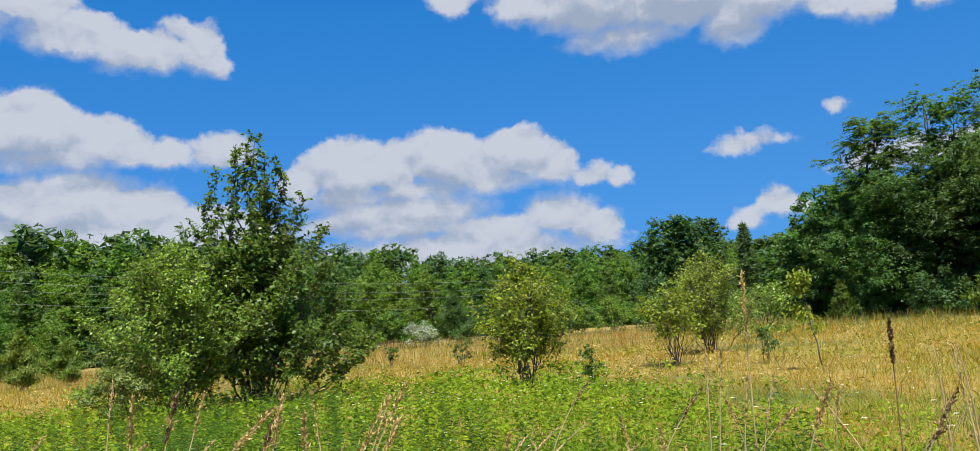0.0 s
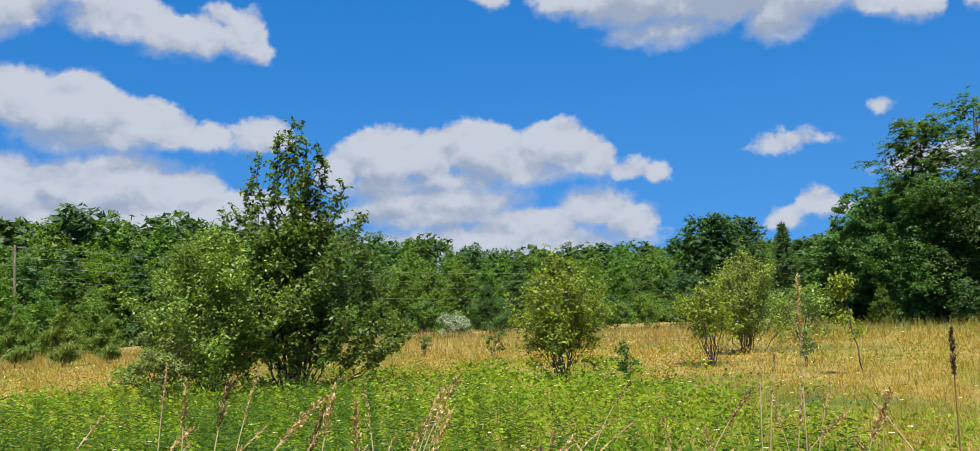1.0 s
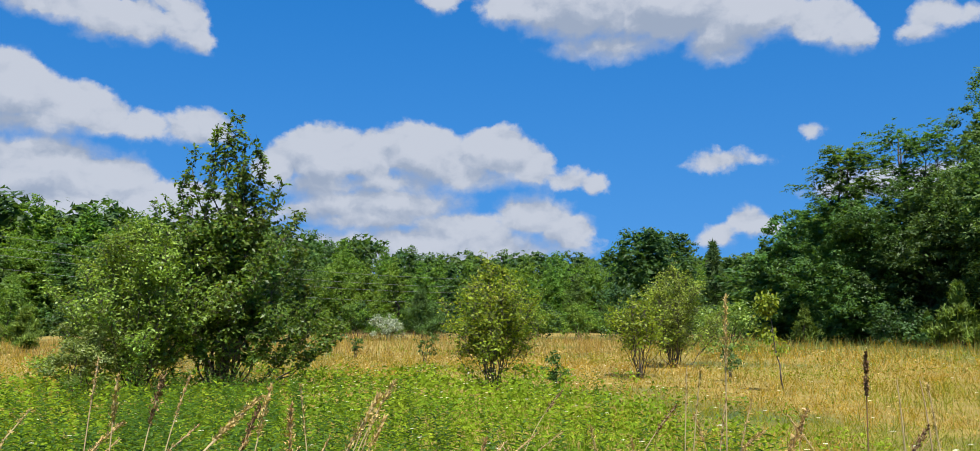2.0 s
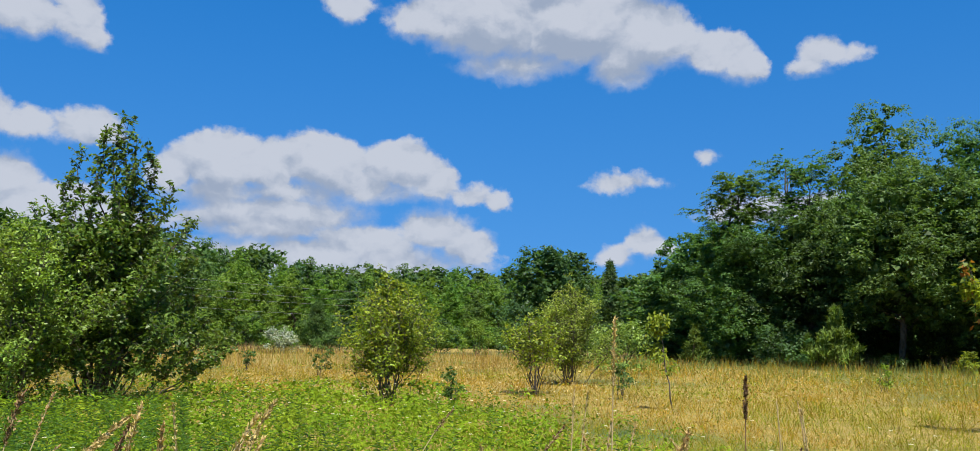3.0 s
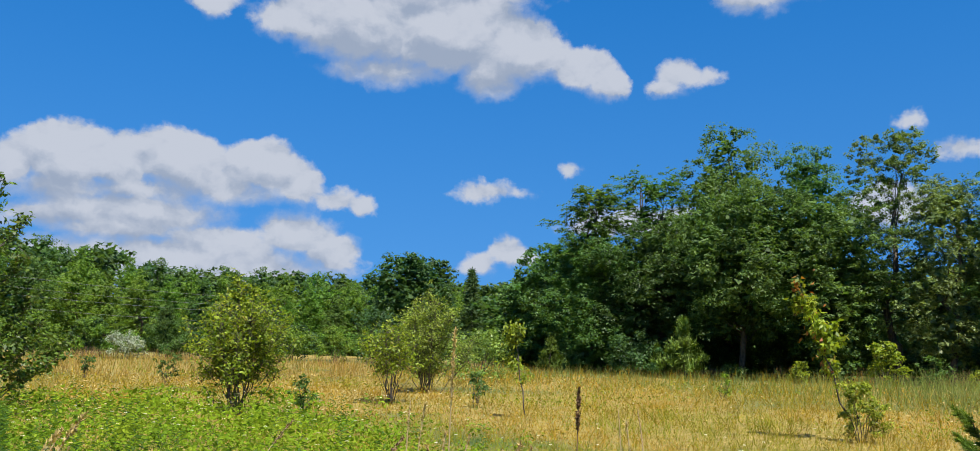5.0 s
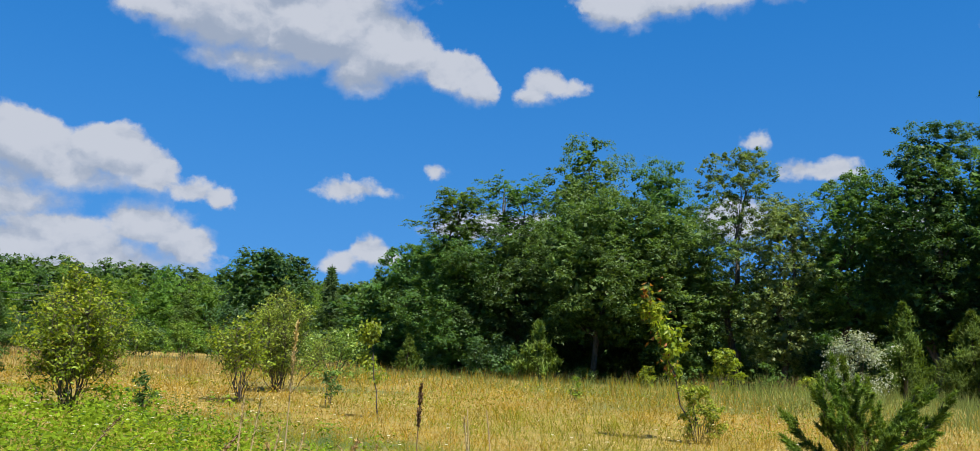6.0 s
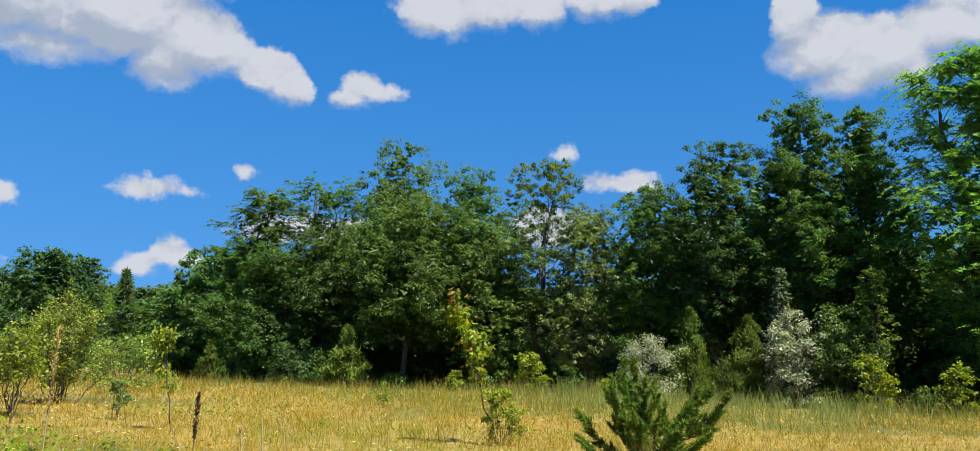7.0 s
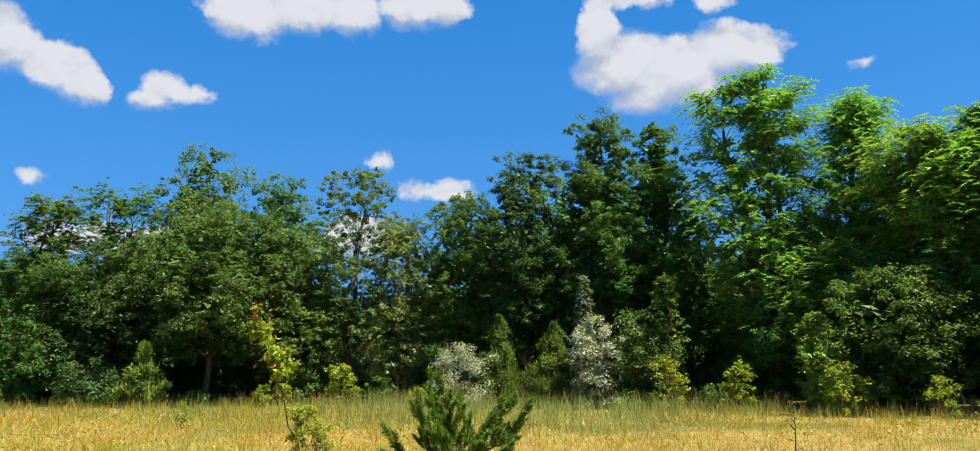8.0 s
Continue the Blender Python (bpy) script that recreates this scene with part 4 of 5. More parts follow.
# ---------------------------------------------------------------- trees and bushes standing in the field
def open_crown(name, seed, bearing, distance, ends, leaf, label, category, size=0.11, upper=7, lower=11, open_above=3.9, twig=(0.2, 0.5), bare=0.45, thick=1.0, dense=13):
    """A many-stemmed tree or bush with leaves one can tell apart along its twigs. ends: where each stem or side branch ends, as
    (to the side, towards the back, up); low and outer ones swing out from the foot, high and outer ones fork off the middle stems."""
    rng = np.random.default_rng(seed)
    base = root(name, *at(bearing, distance))
    b = radians(bearing)
    fine, spots, ways = [], [], []
    u = np.linspace(0, 1, 12)
    for over, back_, top in ends:
        tip = np.array([over * math.cos(b) + back_ * math.sin(b), -over * math.sin(b) + back_ * math.cos(b), top])
        fork = top > 0.55 * open_above and abs(over) > 0.28 * top ** 0.8
        foot = np.array([tip[0] * 0.2, tip[1] * 0.2, max(0.3, top - 1.0 * math.hypot(over, back_) - 0.5)]) if fork else np.array([0.05 * over, 0.1 * back_, -0.2])
        line = bent(rng, foot, tip, 0.02, 12, 0.014)
        if not fork:
            line = line + (u ** 0.62 - u)[:, None] * tip * (1, 1, 0)
        w = (0.012 + 0.0055 * top) * thick * (0.55 if fork else 1.0)
        link("stem", *tube(line, np.linspace(w, 0.004, 12), 7), BARK, base)
        long_ = np.linalg.norm(tip - foot)
        for s in range(int(8 + dense * long_)):
            u0 = rng.uniform(0.12 if fork else 0.22, 1.0)
            p = np.array([np.interp(u0, u, line[:, i]) for i in range(3)])
            if p[2] < bare:
                continue
            a = rng.uniform(0, 2 * np.pi)
            reach = rng.uniform(*twig) * (0.7 if p[2] > open_above else 1.0) * (1.15 - 0.4 * u0)
            end = p + np.array([math.cos(a) * reach * 0.8, math.sin(a) * reach * 0.8, reach * rng.uniform(0.25, 1.0)])
            c = bent(rng, p, end, 0.06, 5)
            fine.append(tube(c, np.linspace(0.006, 0.002, 5), 4))
            n = rng.poisson(upper if p[2] > open_above else lower)
            v = rng.uniform(0.15, 1.05, n)
            q = np.stack([np.interp(v, np.linspace(0, 1, 5), c[:, i]) for i in range(3)], 1) + rng.normal(0, 0.015 + 0.04 * (p[2] < open_above), (n, 3))
            spin = rng.uniform(0, 2 * np.pi, n)
            spots.append(q)
            ways.append(np.stack([np.cos(spin), np.sin(spin), rng.uniform(-0.9, 0.35, n)], 1))
    tagged(link("branchwork", *gather(fine), BARK, base), kind="stuff")
    p, along = np.concatenate(spots), np.concatenate(ways)
    nor = rng.normal(0, 0.55, p.shape) + (0, 0, 0.8)
    link("foliage", *leaf_quads(rng, p, nor, size, size * 0.55, along), leaf, base)
    return tagged(base, label, category)


def spread(seed, n, wide, low, high, flat=1.0):
    """Ends of n stems that fan out to an uneven crown."""
    rng = random.Random(seed)
    out = []
    for i in range(n):
        a, r = i * 2.4 + rng.uniform(-0.3, 0.3), math.sqrt((i + 0.5) / n) * rng.uniform(0.75, 1.1)
        out.append((0.5 * wide * r * math.cos(a), 0.5 * wide * r * math.sin(a), high - (high - low) * r ** 2 * flat * rng.uniform(0.6, 1.15)))
    return out


open_crown("field_tree", 401, -26.7, 21, (
    (0.3, 0.0, 6.5), (-0.15, 0.1, 6.25), (0.12, -0.1, 6.05), (0.5, 0.15, 6.15), (0.1, 0.2, 5.6), (0.45, -0.25, 5.4), (-0.35, -0.2, 5.3), (0.8, 0.3, 5.0), (0.7, -0.1, 5.9), (-0.6, 0.0, 5.7), (1.0, 0.2, 5.6), (-0.85, 0.2, 5.15), (1.4, -0.1, 4.95), (1.85, 0.1, 4.2), (-1.2, -0.1, 4.4), (-1.6, 0.1, 4.4),
    (1.2, 0.4, 4.4), (-0.7, -0.4, 4.5), (0.2, -0.6, 4.6), (0.4, 0.7, 4.5), (1.9, -0.3, 3.4), (-1.5, 0.4, 3.6), (1.4, -0.7, 3.6), (-0.8, -0.9, 3.5), (0.3, 1.0, 3.5), (2.2, 0.2, 2.5),
    (-1.7, -0.3, 2.9), (-1.4, 0.8, 2.6), (1.7, 0.9, 2.7), (0.8, -1.1, 2.9), (2.9, 0.1, 1.6), (2.6, -0.4, 1.2), (2.1, -0.8, 1.6), (-1.3, -0.9, 2.2), (0.2, -1.3, 2.2), (1.2, -1.3, 1.7), (-1.9, 0.2, 1.9), (0.7, 1.3, 2.2), (2.3, 0.7, 1.9), (-0.6, -1.4, 1.6)),
    LEAF_PEAR, "many-stemmed dark green pear tree with an open pointed top", "tree", size=0.125, upper=5, lower=10, bare=0.55, twig=(0.22, 0.62), dense=17)
open_crown("pale_shrub", 402, -31.4, 20.3, spread(41, 40, 3.8, 1.0, 3.9), LEAF_GLOSSY, "dense pale green bush with small glossy leaves beside a taller tree", "shrub", size=0.085, upper=12, lower=13, open_above=3.5, twig=(0.25, 0.65), bare=0.3, thick=0.6, dense=16)
shrub("pale_shrub", 403, *at(-34.7, 19.6), 1.9, 1.5, LEAF_PALE, "whitish pale-leaved bush beside a denser green bush", leaves=4500, size=0.06, stems=8, lumps=22, clump=0.42, low=0.1)
open_crown("yellow_bush", 404, -9.0, 21.5, spread(44, 30, 3.1, 0.95, 2.95, 1.2) + [(-0.15, 0.0, 3.35), (-0.95, 0.1, 0.9), (-0.8, -0.2, 0.6)], LEAF_YELLOW, "yellow-green wild cherry bush with a loose crown and bare reddish base", "shrub", size=0.095, upper=8, lower=8, open_above=2.6, twig=(0.25, 0.6), bare=0.6, thick=0.7)
open_crown("yellow_bush", 405, 0.5, 25, spread(45, 16, 2.4, 1.35, 2.3), LEAF_YELLOW, "small yellow-green bush on thin stems", "shrub", size=0.1, upper=6, lower=7, open_above=2.0, twig=(0.2, 0.5), bare=0.8, thick=0.7)
open_crown("grey_bush", 406, 2.8, 30, spread(46, 30, 3.5, 0.7, 3.3, 1.1) + [(0.0, 0.0, 3.7)], LEAF_GLOSSY, "loose grey-green bush with fine leaves", "shrub", size=0.085, upper=8, lower=10, open_above=3.0, twig=(0.25, 0.6), bare=0.5, thick=0.7)
shrub("grey_bush", 407, *at(6.2, 38), 2.4, 3.8, LEAF_SHRUB, "dull grey-green bush with fine leaves", leaves=3000, size=0.12, stems=9, lumps=24, clump=0.36, low=0.1)
shrub("small_bush", 408, *at(-4.9, 20), 0.95, 0.75, LEAF_OAK, "small dark green bush in the grass", leaves=420, size=0.08, lumps=8, low=0.3)
shrub("small_bush", 409, *at(6.1, 24), 0.95, 0.9, LEAF_OAK, "small dark green bush in the grass", leaves=420, size=0.08, lumps=8, low=0.3)
shrub("small_bush", 410, *at(-13.5, 34), 1.3, 1.1, LEAF_OAK, "small dark green bush in the grass", leaves=420, size=0.1, lumps=8, low=0.2)
shrub("small_bush", 411, *at(-18.0, 40), 1.1, 0.9, LEAF_OAK, "small dark green bush in the grass", leaves=320, size=0.1, lumps=8, low=0.2)
shrub("small_bush", 412, *at(22.0, 30), 0.9, 0.6, LEAF_YELLOW, "small green sapling in the grass", leaves=200, size=0.09, lumps=6, low=0.2)


def sapling(name, seed, bearing, distance, height, label, leaf, leaves, size, lean=(0.0, 0.0), wide=1.0, red=0, crown_from=0.45, extra=None):
    """A thin crooked trunk with a few drooping-leaved boughs."""
    rng = np.random.default_rng(seed)
    base = root(name, *at(bearing, distance))
    top = np.array([lean[0], lean[1], height])
    line = bent(rng, (0, 0, -0.1), top, 0, 8, 0.014)
    link("trunk", *tube(line, np.linspace(0.02, 0.005, 8), 6), BARK, base)
    twigs, spots = [], [line[4:]]
    for i in range(12):
        u = rng.uniform(crown_from, 0.95)
        p = line[0] + (top - line[0]) * u
        a = rng.uniform(0, 2 * np.pi)
        reach = wide * 0.5 * (1.15 - u) * rng.uniform(0.7, 1.6)
        b = bent(rng, p, p + np.array([math.cos(a) * reach, math.sin(a) * reach, 0.45 * reach]), 0.1, 6)
        twigs.append(tube(b, np.linspace(0.01, 0.003, 6), 4))
        spots.append(b[1:])
    tagged(link("branchwork", *gather(twigs), BARK, base), kind="stuff")
    c = np.concatenate(spots)
    p = c[rng.integers(0, len(c), leaves)] + rng.normal(0, 0.07, (leaves, 3))
    along = rng.normal(0, 0.5, (leaves, 3)) + (0, 0, -0.8)
    nor = rng.normal(0, 1, (leaves, 3)) + (0, 0, 0.5)
    link("foliage", *leaf_quads(rng, p, nor, size, size * 0.5, along), leaf, base)
    if red:
        q = line[4:][rng.integers(0, 4, red)] + rng.normal(0, 0.13, (red, 3)) + (0.05, 0, -0.1)
        link("reddened_leaves", *leaf_quads(rng, q, rng.normal(0, 1, (red, 3)), size, size * 0.5, rng.normal(0, 0.5, (red, 3)) + (0, 0, -0.8)), LEAF_RED, base, "leaves turned orange-red")
    return tagged(base, label, "sapling")


sapling("sapling", 420, 9.4, 21, 2.2, "thin young pear sapling with few drooping leaves", LEAF_YELLOW, 560, 0.12, (-0.32, 0.1), 1.2, crown_from=0.4)
sapling("sapling", 421, 29.7, 18.5, 3.1, "leaning sapling with yellow-green leaves and a reddened top", LEAF_YELLOW, 620, 0.14, (-0.9, 0.4), 1.15, red=60, crown_from=0.38)
shrub("small_bush", 422, *at(30.0, 18.2), 1.15, 0.95, LEAF_YELLOW, "yellow-green bush at the foot of a leaning sapling", leaves=2000, size=0.065, lumps=16, low=0.1)
sapling("sapling", 423, 60.3, 15.5, 1.15, "small yellow-green sapling in dry grass", LEAF_YELLOW, 90, 0.08, (0.0, 0.0), 0.5, crown_from=0.2)


def spreading_juniper():
    """A low juniper whose plume-like arms fan out from one base."""
    rng = np.random.default_rng(430)
    base = root("juniper_bush", *at(39.3, 14.6))
    # out to the side, towards the back, up
    arms = ((-1.05, 0.1, 0.85), (-0.95, -0.2, 0.42), (-0.62, 0.3, 1.2), (-0.5, -0.1, 1.4), (-0.35, 0.2, 1.7), (-0.3, -0.3, 1.35), (-0.15, 0.1, 1.65), (0.0, -0.25, 1.35), (0.12, 0.2, 1.3), (0.6, -0.1, 1.0), (0.8, 0.1, 1.3), (1.05, 0.25, 1.42), (1.15, -0.1, 1.2), (1.1, 0.1, 0.9), (0.9, -0.4, 0.65), (0.5, -0.5, 0.75), (-0.15, -0.55, 0.9), (0.25, 0.5, 0.95), (0.7, 0.4, 1.0), (-0.5, 0.5, 1.0))
    b = radians(-39.3)
    for dx, dy, up in arms:
        tip = np.array([dx * math.cos(b) - dy * math.sin(b), dx * math.sin(b) + dy * math.cos(b), up])
        line = bent(rng, (0, 0, -0.05), tip, -0.08, 9)
        bough = link("bough", *tube(line, np.linspace(0.028, 0.005, 9), 5), BARK, base)
        way = unit(tip)
        spots, ways = [], []
        for k in range(12):
            u = 0.26 + 0.74 * (k + rng.uniform(0, 1)) / 12
            p = np.array([np.interp(u, np.linspace(0, 1, 9), line[:, i]) for i in range(3)])
            turn = unit(way + rng.normal(0, 0.33, 3) + (0, 0, 0.15)) if k < 11 else way
            size = rng.uniform(0.2, 0.36) * (1.15 - 0.4 * u)
            m = 150
            v = rng.uniform(0, 1, m)
            spots.append(p + turn * (v * size)[:, None] + in_ball(rng, m) * (0.06 * (1.1 - v))[:, None])
            ways.append(np.repeat(turn[None], m, 0))
        p, along = np.concatenate(spots), np.concatenate(ways)
        n = len(p)
        link("spray", *leaf_tips(rng, p, rng.normal(0, 0.7, (n, 3)) + (0, 0, 0.6), 0.085, 0.02, along + rng.normal(0, 0.35, (n, 3))), JUNIPER, bough)
    return tagged(base, "low spreading green juniper with plume-like arms", "juniper")


spreading_juniper()


def straw_tuft(seed, bearing, distance, spread, count):
    """Long dry blades standing in and before a bush."""
    rng = np.random.default_rng(seed)
    x, y = at(bearing, distance)
    ob = link("dry_tuft", *blades(rng, x + rng.normal(0, spread, count), y + rng.normal(0, spread * 0.5, count), rng.uniform(0.35, 0.85, count), np.full(count, 0.007), rng.uniform(0.1, 0.7, count)), STRAW)
    tagged(ob, "tuft of long dry straw-coloured grass at the foot of a juniper", "grass tuft", kind="stuff")


# ---------------------------------------------------------------- meadow
def zone(x, y):
    """Where the fresh green weeds grow: 1 inside, 0 in the dry grass."""
    b = np.degrees(np.arctan2(x, y))
    r = np.hypot(x, y)
    edge = np.interp(b, [-60, -40, -30, -20, -12, -6, 0, 4, 8, 12, 16, 22, 40], [21, 21, 20.5, 21, 21, 19.5, 15, 12, 10, 8.6, 7.4, 6.0, 4.2])
    wob = 1.0 + 0.10 * np.sin(b * 0.9 + 1) + 0.07 * np.sin(b * 2.3)
    return 1 / (1 + np.exp((r / (edge * wob) - 1) * 8))


def scatter(rng, n, low, high, left, right, power=1.0):
    """Spots in a fan of the field, thinning out with distance."""
    r = np.exp(rng.uniform(np.log(low), np.log(high), n)) if power == 1.0 else low + (high - low) * rng.uniform(0, 1, n) ** power
    b = np.radians(rng.uniform(left, right, n))
    x, y = r * np.sin(b), r * np.cos(b)
    return x, y, r


def blades(rng, x, y, tall, wide, lean):
    """Bent tapering blades: a quad and a tip folded into two quads."""
    n = len(x)
    z = lie(x, y)
    a = rng.uniform(0, 2 * np.pi, n)
    side = np.stack([np.cos(a), np.sin(a), np.zeros(n)], 1)
    b = rng.uniform(0, 2 * np.pi, n)
    tip = np.stack([np.cos(b), np.sin(b), np.zeros(n)], 1) * (lean * tall)[:, None]
    foot = np.stack([x, y, z - 0.02], 1)
    up = np.array([0, 0, 1.0])
    w = wide[:, None] * side
    mid = foot + up * (tall * 0.6)[:, None] + tip * 0.35
    end = foot + up * (tall / np.sqrt(1 + 0.5 * lean ** 2))[:, None] + tip
    v = np.stack([foot - w * 0.5, foot + w * 0.5, mid + w * 0.42, mid - w * 0.42, end + w * 0.08, end - w * 0.08], 1).reshape(-1, 3)
    k = np.arange(n)[:, None] * 6
    near = np.hypot(x, y) < 13
    f = np.concatenate([(k + [0, 1, 2, 3])[near], (k + [3, 2, 4, 5])[near], (k + [0, 1, 4, 5])[~near]])
    return v, f


def meadow():
    rng = np.random.default_rng(500)
    # dry grass
    rims = ([-56, -30, -22, -10, 0, 13, 24, 41, 57, 70, 92], [86, 80, 76, 72, 64, 58, 51, 47, 41, 37, 36])
    # it grows in tufts, each with its own height
    x, y, r = scatter(rng, 36000, 2.6, 88, -62, 92)
    tuft, k = rng.uniform(0.55, 1.45, len(x)), 9
    x, y, r, tuft = np.repeat(x, k), np.repeat(y, k), np.repeat(r, k), np.repeat(tuft, k)
    x, y = x + rng.normal(0, 1, len(x)) * (0.015 + 0.0065 * r), y + rng.normal(0, 1, len(x)) * (0.015 + 0.0065 * r)
    r = np.hypot(x, y)
    b = np.degrees(np.arctan2(x, y))
    share = r / np.interp(b, *rims)
    keep = (rng.uniform(0, 1, len(x)) > zone(x, y) * 0.95) & (share < 1)
    x, y, r, b, share, tuft = x[keep], y[keep], r[keep], b[keep], share[keep], tuft[keep]
    lush = 0.5 + 0.5 * np.sin(x * 0.33 + 1.3 * np.sin(y * 0.21)) * np.cos(y * 0.29 + 0.6)
    strip = np.clip((share - 0.42 - 0.14 * lush - 0.25 * np.clip((b - 50) / 10, 0, 1)) * 5, 0, 1) * np.clip((b - 2) / 6, 0, 1) * np.interp(b, [0, 26, 34, 55, 65], [0.6, 0.7, 1.35, 1.3, 0.7])
    back = np.clip((share - 0.4) * 4, 0, 1) * np.clip((8 - b) / 8, 0, 1)
    tall = (0.22 + 0.1 * lush + 0.34 * strip + 0.22 * back) * tuft * rng.uniform(0.5, 1.3, len(x))
    wide = np.maximum(0.0034, r * 0.0006)
    lean = rng.uniform(0.1, 1.4, len(x)) * np.where(back + strip > 0.5, 0.55, 1.0)
    draw = rng.uniform(0, 1, len(x))
    blue = draw < 0.03 + 0.75 * strip
    gold = ~blue & (rng.uniform(0, 1, len(x)) < np.clip(0.86 - 0.75 * back + 0.5 * (lush - 0.5) - 0.1 * np.clip((r - 10) / 12, 0, 1) - 0.25 * np.clip((b - 40) / 12, 0, 1), 0.05, 0.95))
    mottle = np.sin(x * 0.55 + 1.1 * np.sin(y * 0.4)) * np.cos(y * 0.47 + 0.9 * np.sin(x * 0.31)) + 0.5 * np.sin(x * 1.3 + y * 0.8) + 0.35 * np.sin(2.9 * x - 0.7 * y) * np.sin(2.3 * y + 1)
    olive = ~blue & (rng.normal(0, 0.3, len(x)) + mottle > np.interp(r, [4, 12, 20, 40], [-0.3, 0.0, 0.4, 1.15]) + 0.6 * np.clip((b - 34) / 12, 0, 1))
    blue, gold = blue & ~olive, gold & ~olive
    ob = link("olive_grass", *blades(rng, x[olive], y[olive], tall[olive], wide[olive], lean[olive]), WEED_YELLOW)
    tagged(ob, "yellow-green patches in the golden meadow grass", "grass", kind="stuff")
    for name, pick, mat, text in (("dry_grass", ~blue & ~gold & ~olive, STRAW, "pale dry straw-coloured meadow grass across the field"), ("golden_grass", gold, GOLD, "short golden meadow grass across the field"), ("grey_green_grass", blue, BLUEGRASS, "grey-green tall grass near the trees")):
        ob = link(name, *blades(rng, x[pick], y[pick], tall[pick], wide[pick], lean[pick]), mat)
        tagged(ob, text, "grass", kind="stuff")
    # the same grass and weeds round and behind the path, shorter where they are trodden
    n = 38000
    a = rng.uniform(0, 2 * np.pi, n)
    r0 = np.sqrt(rng.uniform(0.1, 30 ** 2, n)) * rng.uniform(0.35, 1, n)
    r0[:16000] = np.sqrt(rng.uniform(0.02, 3.4 ** 2, 16000))
    x0, y0 = r0 * np.sin(a), r0 * np.cos(a)
    b0 = np.degrees(np.arctan2(x0, y0))
    keep = (b0 < -60) | (b0 > 88) | (r0 < 3.4)
    x0, y0, r0 = x0[keep], y0[keep], r0[keep]
    fresh_ = rng.uniform(0, 1, len(x0)) < np.where(x0 < 0.5, 0.75, 0.25)
    for name, pick, mat, text in (("trodden_grass", ~fresh_, STRAW, "short dry trodden grass underfoot"), ("trodden_weeds", fresh_, WEED, "short green weeds and grass underfoot")):
        ob = link(name, *blades(rng, x0[pick], y0[pick], rng.uniform(0.08, 0.22, pick.sum()), np.maximum(0.008, r0[pick] * 0.002), rng.uniform(0.3, 1.2, pick.sum())), mat)
        tagged(ob, text, "grass", kind="stuff")
    # rust-brown dead weeds along the foot of the trees
    n = 5000
    b = rng.uniform(-20, 90, n)
    r = np.interp(b, *rims) * rng.uniform(0.96, 1.01, n)
    x, y = r * np.sin(np.radians(b)), r * np.cos(np.radians(b))
    keep = np.sin(b * 1.3) + np.sin(b * 0.37 + 1) + rng.normal(0, 0.5, n) > 0.1
    x, y, r = x[keep], y[keep], r[keep]
    ob = link("rusty_weeds", *blades(rng, x, y, rng.uniform(0.5, 1.0, len(x)), r * 0.0007, rng.uniform(0.1, 0.5, len(x))), SEED_BROWN)
    tagged(ob, "rust-brown dead weeds at the foot of the trees", "weeds", kind="stuff")
    # seed heads and bent leaves lying on top of the grass
    x, y, r = scatter(rng, 70000, 2.8, 44, -58, 90)
    keep = (rng.uniform(0, 1, len(x)) > zone(x, y)) & (r < 0.8 * np.interp(np.degrees(np.arctan2(x, y)), *rims))
    x, y, r = x[keep], y[keep], r[keep]
    p = np.stack([x, y, lie(x, y) + rng.uniform(0.05, 0.3, len(x))], 1)
    size = np.maximum(0.03, r * 0.0045)[:, None]
    for name, odd, mat, text in (("grass_tops", 0, GOLD, "golden bent grass tops in the meadow"), ("pale_grass_tops", 1, SEED_TAN, "pale bent grass tops in the meadow")):
        pick = (np.arange(len(p)) % 3 == 0) == bool(odd)
        ob = link(name, *leaf_quads(rng, p[pick], rng.normal(0, 0.6, (pick.sum(), 3)) + (0, 0, 0.7), size[pick], size[pick] * 0.22), mat)
        tagged(ob, text, "grass", kind="stuff")
    # small green weeds among the dry grass
    x, y, r = scatter(rng, 60000, 3.5, 45, -60, 80)
    patchy = np.sin(x * 0.45 + 2) * np.cos(y * 0.38) + 0.5 * np.sin(x * 0.9 + y * 0.7)
    patchy = patchy + 0.55 * np.clip((15 - r) / 5, 0, 1) - 0.6 * np.clip((np.degrees(np.arctan2(x, y)) - 36) / 10, 0, 1)
    keep = (patchy + rng.normal(0, 0.22, len(x)) > 0.35) & (r < 44)
    x, y, r = x[keep], y[keep], r[keep]
    p = np.stack([x, y, lie(x, y) + rng.uniform(0.08, 0.3, len(x))], 1)
    ob = link("meadow_weeds", *leaf_quads(rng, p, rng.normal(0, 0.5, p.shape) + (0, 0, 0.8), np.maximum(0.03, r * 0.0035)[:, None], np.maximum(0.015, r * 0.0018)[:, None]), WEED_YELLOW)
    tagged(ob, "small green weeds among dry meadow grass", "weeds", kind="stuff")
    # fresh weeds close by
    x, y, r = scatter(rng, 16000, 2.4, 26, -62, 40)
    keep = rng.uniform(0, 1, len(x)) < zone(x, y)
    x, y, r = x[keep], y[keep], r[keep]
    bed = 0.33 + 0.09 * np.sin(x * 0.8 + np.sin(y * 0.6)) * np.cos(y * 0.7) + 0.05 * np.sin(x * 2.7) * np.sin(y * 2.3)
